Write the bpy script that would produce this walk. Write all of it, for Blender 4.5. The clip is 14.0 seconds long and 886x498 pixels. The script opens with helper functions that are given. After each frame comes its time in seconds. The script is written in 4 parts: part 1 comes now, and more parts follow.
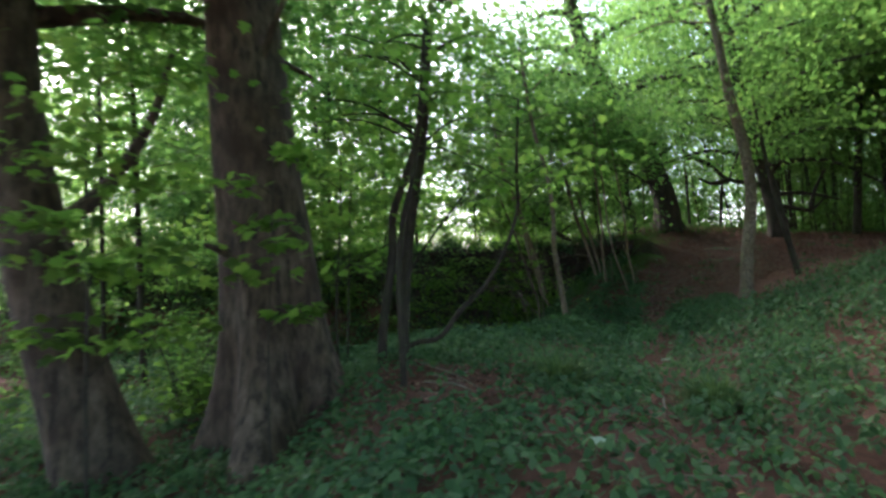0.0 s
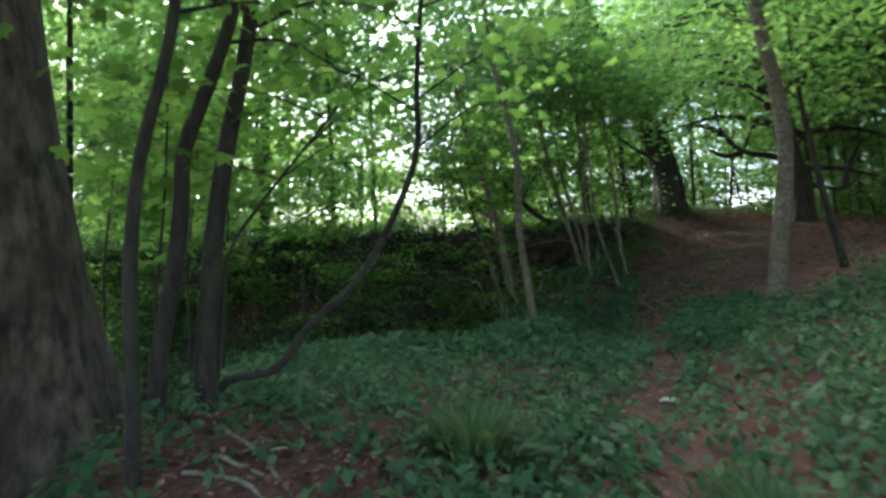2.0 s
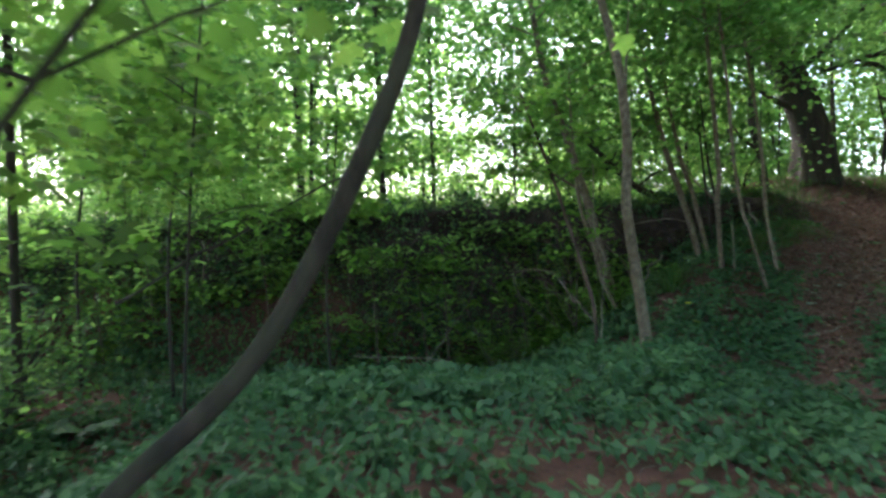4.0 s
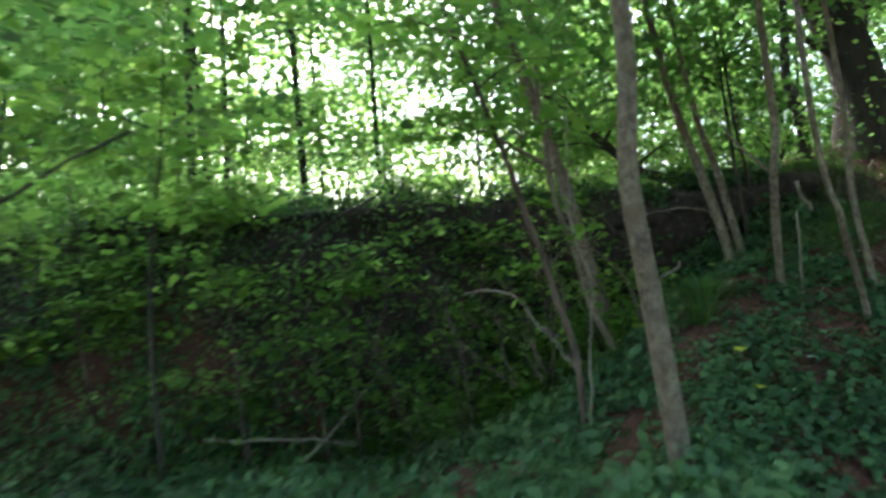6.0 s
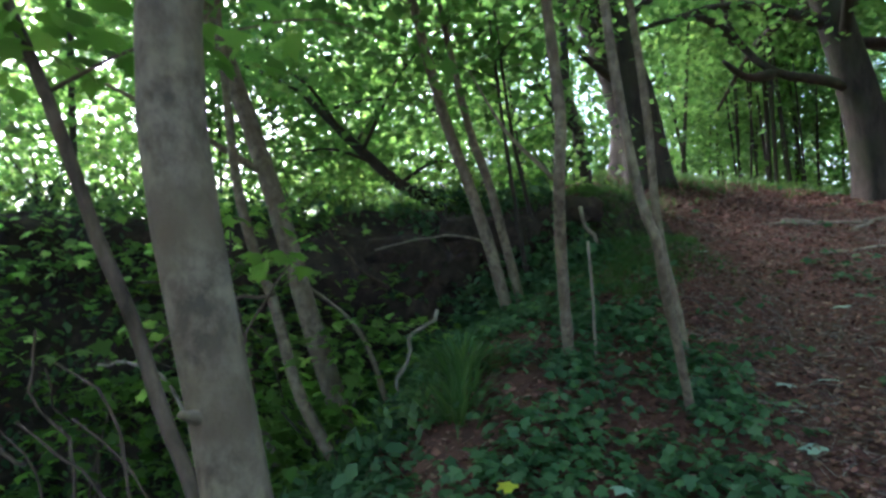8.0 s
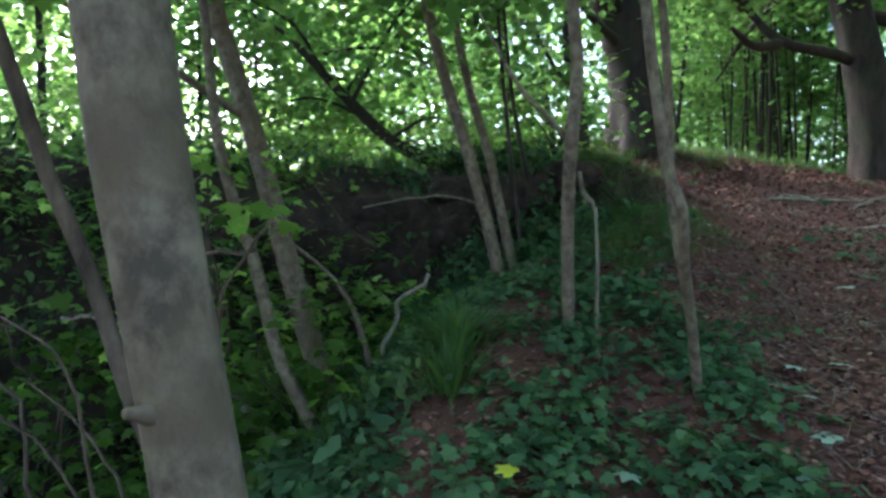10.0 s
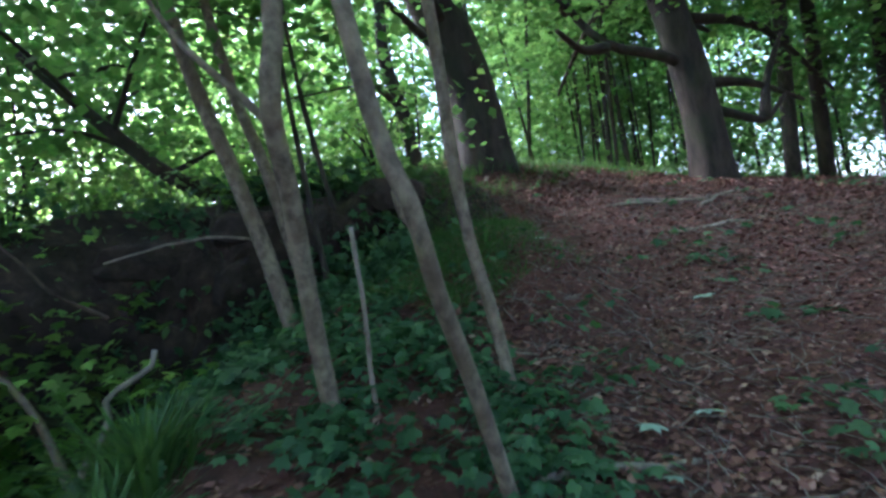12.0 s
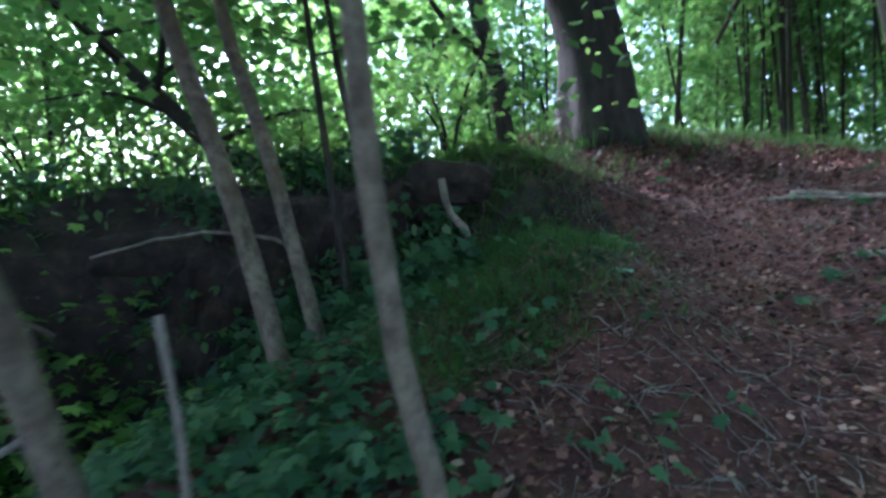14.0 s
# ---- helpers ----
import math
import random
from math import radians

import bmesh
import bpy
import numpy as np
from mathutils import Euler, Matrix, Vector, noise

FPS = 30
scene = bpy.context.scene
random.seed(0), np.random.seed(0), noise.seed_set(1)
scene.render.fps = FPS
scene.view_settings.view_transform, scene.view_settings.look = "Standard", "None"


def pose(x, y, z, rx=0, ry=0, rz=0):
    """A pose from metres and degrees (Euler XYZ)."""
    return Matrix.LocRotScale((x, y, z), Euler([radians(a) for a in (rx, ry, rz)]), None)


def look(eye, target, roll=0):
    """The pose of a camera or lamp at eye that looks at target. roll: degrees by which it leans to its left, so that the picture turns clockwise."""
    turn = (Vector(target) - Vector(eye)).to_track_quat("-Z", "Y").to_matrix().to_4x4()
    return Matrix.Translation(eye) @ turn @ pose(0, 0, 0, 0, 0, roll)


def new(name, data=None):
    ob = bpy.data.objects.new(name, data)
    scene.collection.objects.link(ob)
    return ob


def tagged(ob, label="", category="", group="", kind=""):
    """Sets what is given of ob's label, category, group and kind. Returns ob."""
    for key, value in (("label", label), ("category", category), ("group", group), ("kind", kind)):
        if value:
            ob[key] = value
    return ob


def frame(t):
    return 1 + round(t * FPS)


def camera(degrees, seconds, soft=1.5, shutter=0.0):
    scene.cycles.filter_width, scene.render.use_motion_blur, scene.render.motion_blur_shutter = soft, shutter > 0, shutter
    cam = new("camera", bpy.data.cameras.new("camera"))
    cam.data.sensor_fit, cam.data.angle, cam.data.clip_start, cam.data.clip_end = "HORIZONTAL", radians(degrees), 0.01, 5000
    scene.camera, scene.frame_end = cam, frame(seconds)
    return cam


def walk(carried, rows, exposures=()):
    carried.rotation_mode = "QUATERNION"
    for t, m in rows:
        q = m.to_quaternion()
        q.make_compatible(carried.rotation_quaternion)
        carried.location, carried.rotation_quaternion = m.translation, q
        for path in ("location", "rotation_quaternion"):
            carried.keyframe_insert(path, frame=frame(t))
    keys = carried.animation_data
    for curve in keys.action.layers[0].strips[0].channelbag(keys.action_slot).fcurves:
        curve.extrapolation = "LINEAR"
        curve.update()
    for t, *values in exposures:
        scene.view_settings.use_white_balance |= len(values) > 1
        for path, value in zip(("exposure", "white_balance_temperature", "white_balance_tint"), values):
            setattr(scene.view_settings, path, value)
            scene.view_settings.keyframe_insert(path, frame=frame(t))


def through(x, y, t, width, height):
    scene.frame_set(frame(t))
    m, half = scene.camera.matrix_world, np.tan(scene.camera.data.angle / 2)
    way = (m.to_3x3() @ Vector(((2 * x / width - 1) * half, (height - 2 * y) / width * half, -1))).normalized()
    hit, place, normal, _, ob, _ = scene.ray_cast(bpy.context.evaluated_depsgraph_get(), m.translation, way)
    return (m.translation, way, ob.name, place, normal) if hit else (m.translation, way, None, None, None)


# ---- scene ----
cam = camera(75.0, 14.0, soft=2.8, shutter=0.6)
PATH = [
    (0, (-2.052, -7.952, 1.042), (-1.867, -5.965, 1.177), -2.0),
    (0.5, (-1.542, -6.959, 1.028), (-1.338, -4.972, 1.134), -4.2),
    (1, (-1.098, -6.255, 1.020), (-0.891, -4.268, 1.125), -0.8),
    (1.5, (-0.797, -5.665, 0.989), (-0.581, -3.682, 1.122), -3.8),
    (2, (-0.614, -4.947, 1.053), (-0.428, -2.959, 1.153), -1.5),
    (2.5, (-0.506, -4.189, 1.145), (-0.414, -2.192, 1.224), 0.9),
    (3, (-0.405, -3.581, 1.199), (-0.455, -1.582, 1.253), 0.0),
    (5.3, (0.0, 0.0, 1.5), (-0.055, 1.999, 1.477), -2.2),
    (5.5, (0.104, 0.267, 1.491), (0.043, 2.266, 1.473), -2.7),
    (6, (0.514, 1.039, 1.46), (0.475, 3.038, 1.473), -2.9),
    (6.5, (1.044, 2.015, 1.426), (1.406, 3.979, 1.528), -6.5),
    (7, (1.313, 2.531, 1.462), (1.82, 4.466, 1.509), -4.8),
    (7.5, (1.554, 2.878, 1.513), (2.137, 4.787, 1.635), -4.1),
    (8, (1.607, 3.115, 1.509), (2.231, 5.013, 1.594), -2.5),
    (10.3, (1.61, 3.43, 1.508), (2.296, 5.307, 1.46), 0.1),
    (10.5, (1.662, 3.485, 1.474), (2.379, 5.351, 1.429), -0.6),
    (11, (2.054, 3.723, 1.362), (2.953, 5.509, 1.346), -4.7),
    (11.5, (2.468, 3.946, 1.432), (3.487, 5.666, 1.488), -5.9),
    (12, (2.658, 4.088, 1.475), (3.688, 5.802, 1.541), -6.6),
    (12.5, (2.894, 4.339, 1.556), (3.815, 6.112, 1.644), -4.3),
    (13, (3.12, 4.539, 1.62), (3.853, 6.398, 1.696), -2.9),
    (13.5, (3.291, 4.592, 1.69), (3.963, 6.475, 1.75), -1.5),
    (14, (3.657, 4.835, 1.783), (4.235, 6.749, 1.734), -3.1),
]
walk(cam, [(t, look(eye, target, roll)) for t, eye, target, roll in PATH],
     [(0, 2.55, 6200, 12), (1.5, 2.85, 6000, 13), (3, 3.15, 5900, 14), (5.3, 3.6, 6100, 13), (8, 3.7, 5600, 21), (10.3, 3.85, 5500, 23), (14, 3.75, 4900, 26)])

# ---- light ----
world = bpy.data.worlds.new("sky")
scene.world = world
world.use_nodes = True
wn = world.node_tree
sky = wn.nodes.new("ShaderNodeTexSky")
sky.sky_type = "NISHITA"
sky.sun_disc = False
sky.sun_elevation, sky.sun_rotation = radians(46), radians(-24)
sky.air_density, sky.dust_density = 1.0, 4.0
wn.links.new(sky.outputs[0], wn.nodes["Background"].inputs[0])
wn.nodes["Background"].inputs[1].default_value = 0.15
sun_data = bpy.data.lights.new("sun", "SUN")
sun_data.energy, sun_data.angle, sun_data.color = 1.6, radians(25), (1.0, 0.95, 0.86)
sun_ob = new("sun", sun_data)
sun_ob.matrix_world = look((-12, 34, 30), (1, 6, 0))


# ---- materials ----
def mat(name, rough=0.8):
    m = bpy.data.materials.new(name)
    m.use_nodes = True
    nt = m.node_tree
    b = nt.nodes["Principled BSDF"]
    b.inputs["Roughness"].default_value = rough
    return m, nt, b


def node(nt, kind, **vals):
    n = nt.nodes.new(kind)
    for k, v in vals.items():
        n.inputs[k.replace("_", " ")].default_value = v
    return n


def ramp(nt, fac, stops):
    r = nt.nodes.new("ShaderNodeValToRGB")
    e = r.color_ramp.elements
    while len(e) < len(stops):
        e.new(0.5)
    for el, (p, c) in zip(e, stops):
        el.position, el.color = p, (*c, 1)
    nt.links.new(fac, r.inputs[0])
    return r


def bark(name, dark, light, moss, scale=1.0, moss_amount=0.5, relief=0.5, bands=False):
    m, nt, b = mat(name, 0.9)
    co = nt.nodes.new("ShaderNodeTexCoord")
    mp = nt.nodes.new("ShaderNodeMapping")
    mp.inputs["Scale"].default_value = (6 * scale, 6 * scale, (4.5 if bands else 2.2) * scale)
    nt.links.new(co.outputs["Object"], mp.inputs[0])
    n1 = node(nt, "ShaderNodeTexNoise", Scale=1.6, Detail=8.0, Roughness=0.65)
    nt.links.new(mp.outputs[0], n1.inputs[0])
    r1 = ramp(nt, n1.outputs[0], [(0.37, dark), (0.63, light)])
    n2 = node(nt, "ShaderNodeTexNoise", Scale=2.3 * scale, Detail=5.0)
    nt.links.new(co.outputs["Object"], n2.inputs[0])
    r2 = ramp(nt, n2.outputs[0], [(0.62 - 0.25 * moss_amount, (0, 0, 0)), (0.75, (1, 1, 1))])
    mx = nt.nodes.new("ShaderNodeMixRGB")
    nt.links.new(r2.outputs[0], mx.inputs[0])
    nt.links.new(r1.outputs[0], mx.inputs[1])
    mx.inputs[2].default_value = (*moss, 1)
    nt.links.new(mx.outputs[0], b.inputs["Base Color"])
    bp = node(nt, "ShaderNodeBump", Strength=relief, Distance=0.02)
    nt.links.new(n1.outputs[0], bp.inputs["Height"])
    nt.links.new(bp.outputs[0], b.inputs["Normal"])
    return m


def leafy(name, dark, mid, light, through=0.45, gloss=0.5):
    m = bpy.data.materials.new(name)
    m.use_nodes = True
    nt = m.node_tree
    out = nt.nodes["Material Output"]
    b = nt.nodes["Principled BSDF"]
    geo = nt.nodes.new("ShaderNodeNewGeometry")
    co = nt.nodes.new("ShaderNodeTexCoord")
    n = node(nt, "ShaderNodeTexNoise", Scale=0.9, Detail=3.0)
    nt.links.new(co.outputs["Object"], n.inputs[0])
    ad = nt.nodes.new("ShaderNodeMath")
    ad.operation = "MULTIPLY_ADD"
    nt.links.new(geo.outputs["Random Per Island"], ad.inputs[0])
    ad.inputs[1].default_value = 0.62
    sc = nt.nodes.new("ShaderNodeMath")
    sc.operation = "MULTIPLY_ADD"
    nt.links.new(n.outputs[0], sc.inputs[0])
    sc.inputs[1].default_value, sc.inputs[2].default_value = 0.9, -0.26
    nt.links.new(sc.outputs[0], ad.inputs[2])
    r = ramp(nt, ad.outputs[0], [(0.1, dark), (0.5, mid), (0.95, light)])
    nt.links.new(r.outputs[0], b.inputs["Base Color"])
    b.inputs["Roughness"].default_value = gloss
    b.inputs["Specular IOR Level"].default_value = 0.25
    tr = nt.nodes.new("ShaderNodeBsdfTranslucent")
    hs = nt.nodes.new("ShaderNodeHueSaturation")
    hs.inputs["Hue"].default_value, hs.inputs["Saturation"].default_value, hs.inputs["Value"].default_value = 0.479, 1.1, 2.8
    nt.links.new(r.outputs[0], hs.inputs["Color"])
    nt.links.new(hs.outputs[0], tr.inputs[0])
    mx = nt.nodes.new("ShaderNodeMixShader")
    mx.inputs[0].default_value = through
    nt.links.new(b.outputs[0], mx.inputs[1])
    nt.links.new(tr.outputs[0], mx.inputs[2])
    nt.links.new(mx.outputs[0], out.inputs[0])
    return m


def soil():
    m, nt, b = mat("forest_soil", 0.95)
    co = nt.nodes.new("ShaderNodeTexCoord")
    a = node(nt, "ShaderNodeTexNoise", Scale=38.0, Detail=8.0, Roughness=0.7)
    v = node(nt, "ShaderNodeTexVoronoi", Scale=17.0)
    g = node(nt, "ShaderNodeTexNoise", Scale=0.8, Detail=6.0, Roughness=0.6)
    for x in (a, v, g):
        nt.links.new(co.outputs["Object"], x.inputs["Vector"])
    r = ramp(nt, a.outputs[0], [(0.3, (0.034, 0.013, 0.009)), (0.5, (0.108, 0.039, 0.028)), (0.72, (0.21, 0.088, 0.064))])
    r2 = ramp(nt, v.outputs["Color"], [(0.2, (0.05, 0.022, 0.016)), (0.8, (0.15, 0.058, 0.04))])
    mx = nt.nodes.new("ShaderNodeMixRGB")
    mx.inputs[0].default_value = 0.45
    nt.links.new(r.outputs[0], mx.inputs[1])
    nt.links.new(r2.outputs[0], mx.inputs[2])
    rg = ramp(nt, g.outputs[0], [(0.55, (0, 0, 0)), (0.72, (0.3, 0.3, 0.3))])
    mg = nt.nodes.new("ShaderNodeMixRGB")
    nt.links.new(rg.outputs[0], mg.inputs[0])
    nt.links.new(mx.outputs[0], mg.inputs[1])
    mg.inputs[2].default_value = (0.045, 0.05, 0.022, 1)
    nt.links.new(mg.outputs[0], b.inputs["Base Color"])
    bp = node(nt, "ShaderNodeBump", Strength=0.8, Distance=0.03)
    nt.links.new(a.outputs[0], bp.inputs["Height"])
    nt.links.new(bp.outputs[0], b.inputs["Normal"])
    return m


def litter_mat():
    m, nt, b = mat("dead_leaf", 0.85)
    geo = nt.nodes.new("ShaderNodeNewGeometry")
    r = ramp(nt, geo.outputs["Random Per Island"], [(0.0, (0.04, 0.017, 0.012)), (0.5, (0.14, 0.055, 0.038)), (0.88, (0.23, 0.105, 0.073)), (1.0, (0.38, 0.25, 0.185))])
    nt.links.new(r.outputs[0], b.inputs["Base Color"])
    return m


# soil with the shade under the bank's lip put into its colour
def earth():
    m, nt, b = mat("shade_darkened_earth", 0.95)
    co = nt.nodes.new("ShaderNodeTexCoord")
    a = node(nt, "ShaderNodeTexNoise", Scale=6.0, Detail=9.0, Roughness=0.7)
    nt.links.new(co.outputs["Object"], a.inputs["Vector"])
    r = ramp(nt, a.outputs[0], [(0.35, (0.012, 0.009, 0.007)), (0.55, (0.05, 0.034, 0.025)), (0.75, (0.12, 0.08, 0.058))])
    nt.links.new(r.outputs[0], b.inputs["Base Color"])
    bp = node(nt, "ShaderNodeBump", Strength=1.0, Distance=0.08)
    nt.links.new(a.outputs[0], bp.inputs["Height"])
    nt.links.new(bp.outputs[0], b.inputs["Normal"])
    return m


SOIL = soil()
EARTH = earth()
LITTER = litter_mat()
BARK_SYC = bark("sycamore_bark", (0.024, 0.017, 0.012), (0.165, 0.118, 0.085), (0.045, 0.025, 0.016), 1.0, 0.85, 1.3)
BARK_PALE = bark("sapling_bark", (0.07, 0.053, 0.037), (0.22, 0.176, 0.122), (0.11, 0.08, 0.05), 2.2, 0.7, 0.45, True)
BARK_DARK = bark("hazel_bark", (0.016, 0.012, 0.009), (0.056, 0.044, 0.032), (0.035, 0.042, 0.02), 1.6, 0.5, 0.7)
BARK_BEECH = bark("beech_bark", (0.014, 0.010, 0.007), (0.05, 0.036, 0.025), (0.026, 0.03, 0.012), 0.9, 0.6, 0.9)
DEADWOOD = bark("dead_wood", (0.10, 0.08, 0.062), (0.30, 0.25, 0.2), (0.16, 0.15, 0.11), 2.0, 0.3, 0.5)
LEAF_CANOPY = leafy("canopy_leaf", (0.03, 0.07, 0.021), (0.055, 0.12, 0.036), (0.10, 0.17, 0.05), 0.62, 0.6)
# lighter copy of the canopy leaf: glow of backlight put into its colour
LEAF_LIT = leafy("lit_leaf", (0.06, 0.12, 0.036), (0.10, 0.185, 0.052), (0.15, 0.24, 0.075), 0.68, 0.6)
LEAF_NEAR = leafy("near_leaf", (0.04, 0.09, 0.022), (0.065, 0.13, 0.032), (0.10, 0.175, 0.045), 0.7, 0.6)
LEAF_HERB = leafy("herb_leaf", (0.024, 0.06, 0.028), (0.046, 0.105, 0.046), (0.09, 0.165, 0.068), 0.3, 0.6)
LEAF_IVY = leafy("ivy_leaf", (0.03, 0.062, 0.026), (0.062, 0.115, 0.042), (0.12, 0.19, 0.062), 0.25, 0.6)
LEAF_GRASS = leafy("grass_blade", (0.028, 0.07, 0.02), (0.05, 0.11, 0.03), (0.085, 0.155, 0.04), 0.25, 0.5)
LEAF_PALE = leafy("pale_leaf_back", (0.20, 0.30, 0.24), (0.27, 0.37, 0.29), (0.33, 0.42, 0.33), 0.2, 0.6)
LEAF_YELLOW = leafy("yellow_leaf", (0.45, 0.42, 0.04), (0.5, 0.48, 0.05), (0.55, 0.5, 0.08), 0.3, 0.5)


# ---- the lie of the land ----
def step(a, b, v):
    t = np.clip((v - a) / (b - a), 0, 1)
    return t * t * (3 - 2 * t)


def waves(x, y, s, k=0.0):
    return (np.sin(x * s + 1.3 + k) * np.cos(y * s * 1.13 - 0.4 * k) + 0.5 * np.sin(x * s * 2.3 - y * s * 1.7 + 2.1 + k)
            + 0.3 * np.cos(x * s * 4.1 + y * s * 3.7 + k)) / 1.8


def wall_line(x):
    return np.interp(x, [-40, -14, 0, 3.4, 4.95, 7], [6.2, 8.2, 9.0, 8.95, 8.35, 8.0]) + 0.3 * waves(x, x * 0.3, 1.25) * (x < 4.2)


def height(x, y):
    x, y = np.asarray(x, float), np.asarray(y, float)
    xs, ys = np.clip(x, -0.5, 10.5), np.clip(y, -5.5, 10.5)
    hill = (-0.0403 - 0.181 * xs + 0.0852 * ys + 0.0913 * xs**2 - 0.0437 * xs * ys + 0.0192 * ys**2
            - 0.00645 * xs**3 + 0.00586 * xs**2 * ys - 0.00504 * xs * ys**2 + 0.00262 * ys**3)
    cap = 3.2 - 0.13 * np.clip(x - 7.2, 0, 4) - 0.01 * np.clip(y - 11, 0, 60) - 0.02 * np.clip(x - 8, 0, 40)
    k = 0.25
    hill = -k * np.log(np.exp(-hill / k) + np.exp(-cap / k))
    d = wall_line(x) - y
    bed = np.interp(x, [-9, 0, 2, 3, 4, 5, 6], [-0.8, -1.0, -0.15, 0.65, 1.25, 1.75, 2.2])
    near = np.interp(x, [-0.2, 0.6, 1.7, 3.5, 6], [9.5, 8.0, 5.3, 2.6, 2.0])
    low = bed + (hill - bed) * step(1.0, near, d)
    top = np.interp(x, [-14, -6, 0, 4, 5.2, 6.6], [1.7, 1.9, 2.2, 2.15, 2.35, 2.4]) - 0.05 * np.clip(-d - 2, 0, 40)
    top = np.where(x > 5.0, top + (hill - top) * step(5.0, 6.8, x), top)
    low = low + 0.16 * np.exp(-((x - 3.6) ** 2 + (y - 6.3) ** 2) / 1.7) - 0.16 * np.exp(-((x - 3.0) ** 2 + (y - 4.1) ** 2) / 1.3) - 0.22 * np.exp(-((x - 1.3) ** 2 + (y - 4.9) ** 2) / 1.6)
    low = low + (hill - low) * step(4.7, 5.9, x)
    h = top + (low - top) * step(-0.25, np.interp(x, [-3, 2.4], [2.9, 0.4]), d)
    h = h - 0.85 * step(1.9, 3.7, -x) * (1 - step(3, 6, y)) * (y > -30)
    h = h + 0.13 * waves(x, 0 * x, 1.7, 0.7) * step(-0.2, 0.3, -d) * (1 - step(2, 5, -d)) * (x < 5)
    h = h + 0.2 * np.exp(-((x + 1.95) ** 2 + (y + 1.1) ** 2) / 0.7)
    rough = 0.035 * waves(x, y, 2.1) + 0.015 * waves(x, y, 6.3, 1.0)
    return h + rough


def hz(x, y):
    return float(height(x, y))


BARE_PATH = [(-0.8, -9), (0.4, -2.9), (1.3, -1.0), (2.2, 1.1), (3.6, 3.95), (4.6, 5.4)]


def bare(x, y):
    """1 on trodden leaf litter, 0 in the undergrowth."""
    best = np.full(np.shape(x), 9.0)
    for (ax, ay), (bx, by) in zip(BARE_PATH, BARE_PATH[1:]):
        t = np.clip(((x - ax) * (bx - ax) + (y - ay) * (by - ay)) / ((bx - ax) ** 2 + (by - ay) ** 2), 0, 1)
        best = np.minimum(best, np.hypot(x - ax - t * (bx - ax), y - ay - t * (by - ay)))
    lane = 1 - step(0.1, 0.4, best + 0.2 * waves(x, y, 2.7) + 0.12 * (1 - step(-3.0, 1.0, y)))
    side = (x - (3.62 + (y - 5.2) * 0.36)) + 0.25 * waves(x, y, 2.2, 2.0)
    slope = step(-0.1, 0.35, side) * step(3.6, 4.5, y - 0.1 * (x - 4) + 0.3 * waves(x, y, 1.3))
    return np.maximum(lane, slope)


# ---- mesh helpers ----
def mesh_from(name, verts, faces, material, smooth=True):
    me = bpy.data.meshes.new(name)
    me.from_pydata(verts, [], faces)
    me.materials.append(material)
    if smooth:
        me.polygons.foreach_set("use_smooth", np.ones(len(me.polygons), bool))
    me.update()
    return me


def child(name, me, parent, label=""):
    ob = new(name, me)
    ob.parent = parent
    if label:
        tagged(ob, label)
    return ob


def spline(points, n):
    p = np.array(points, float)
    s = np.r_[0, np.cumsum(np.linalg.norm(np.diff(p, axis=0), axis=1))]
    q = np.linspace(0, s[-1], n)
    tang = np.gradient(p, s, axis=0)
    i = np.clip(np.searchsorted(s, q) - 1, 0, len(p) - 2)
    h = (s[i + 1] - s[i])[:, None]
    t = ((q - s[i])[:, None]) / h
    return ((2 * t**3 - 3 * t**2 + 1) * p[i] + (t**3 - 2 * t**2 + t) * h * tang[i]
            + (-2 * t**3 + 3 * t**2) * p[i + 1] + (t**3 - t**2) * h * tang[i + 1])


def tube(path, radii, sides=10, lump=0.06, seed=0, flare=0.0):
    """Verts and faces of a round limb along a path, with an uneven skin and, at its foot, root buttresses."""
    path = np.array(path, float)
    n = len(path)
    rr = np.interp(np.linspace(0, 1, n), np.linspace(0, 1, len(radii)), radii)
    tang = np.gradient(path, axis=0)
    tang /= np.linalg.norm(tang, axis=1)[:, None]
    ref = np.array([0.31, 0.95, 0.05])
    verts, faces = [], []
    length = np.r_[0, np.cumsum(np.linalg.norm(np.diff(path, axis=0), axis=1))]
    for k in range(n):
        u = np.cross(tang[k], ref)
        u /= np.linalg.norm(u)
        v = np.cross(tang[k], u)
        for j in range(sides):
            a = 2 * math.pi * j / sides
            r = rr[k] * (1 + lump * noise.noise((math.cos(a) * 1.7 + seed, math.sin(a) * 1.7, length[k] / max(rr[0] * 5, 0.05))))
            if flare:
                foot = math.exp(-length[k] / (rr[0] * 1.6))
                r *= 1 + flare * foot * (0.75 + 0.55 * math.cos(5 * a + seed) + 0.3 * math.cos(3 * a + 2 * seed))
            verts.append(path[k] + r * (math.cos(a) * u + math.sin(a) * v))
    for k in range(n - 1):
        for j in range(sides):
            a, b = k * sides + j, k * sides + (j + 1) % sides
            faces.append((a, a + sides, b + sides, b))
    faces.append(tuple(range(sides)))
    faces.append(tuple(range(n * sides - 1, (n - 1) * sides - 1, -1)))
    return [tuple(v) for v in verts], faces


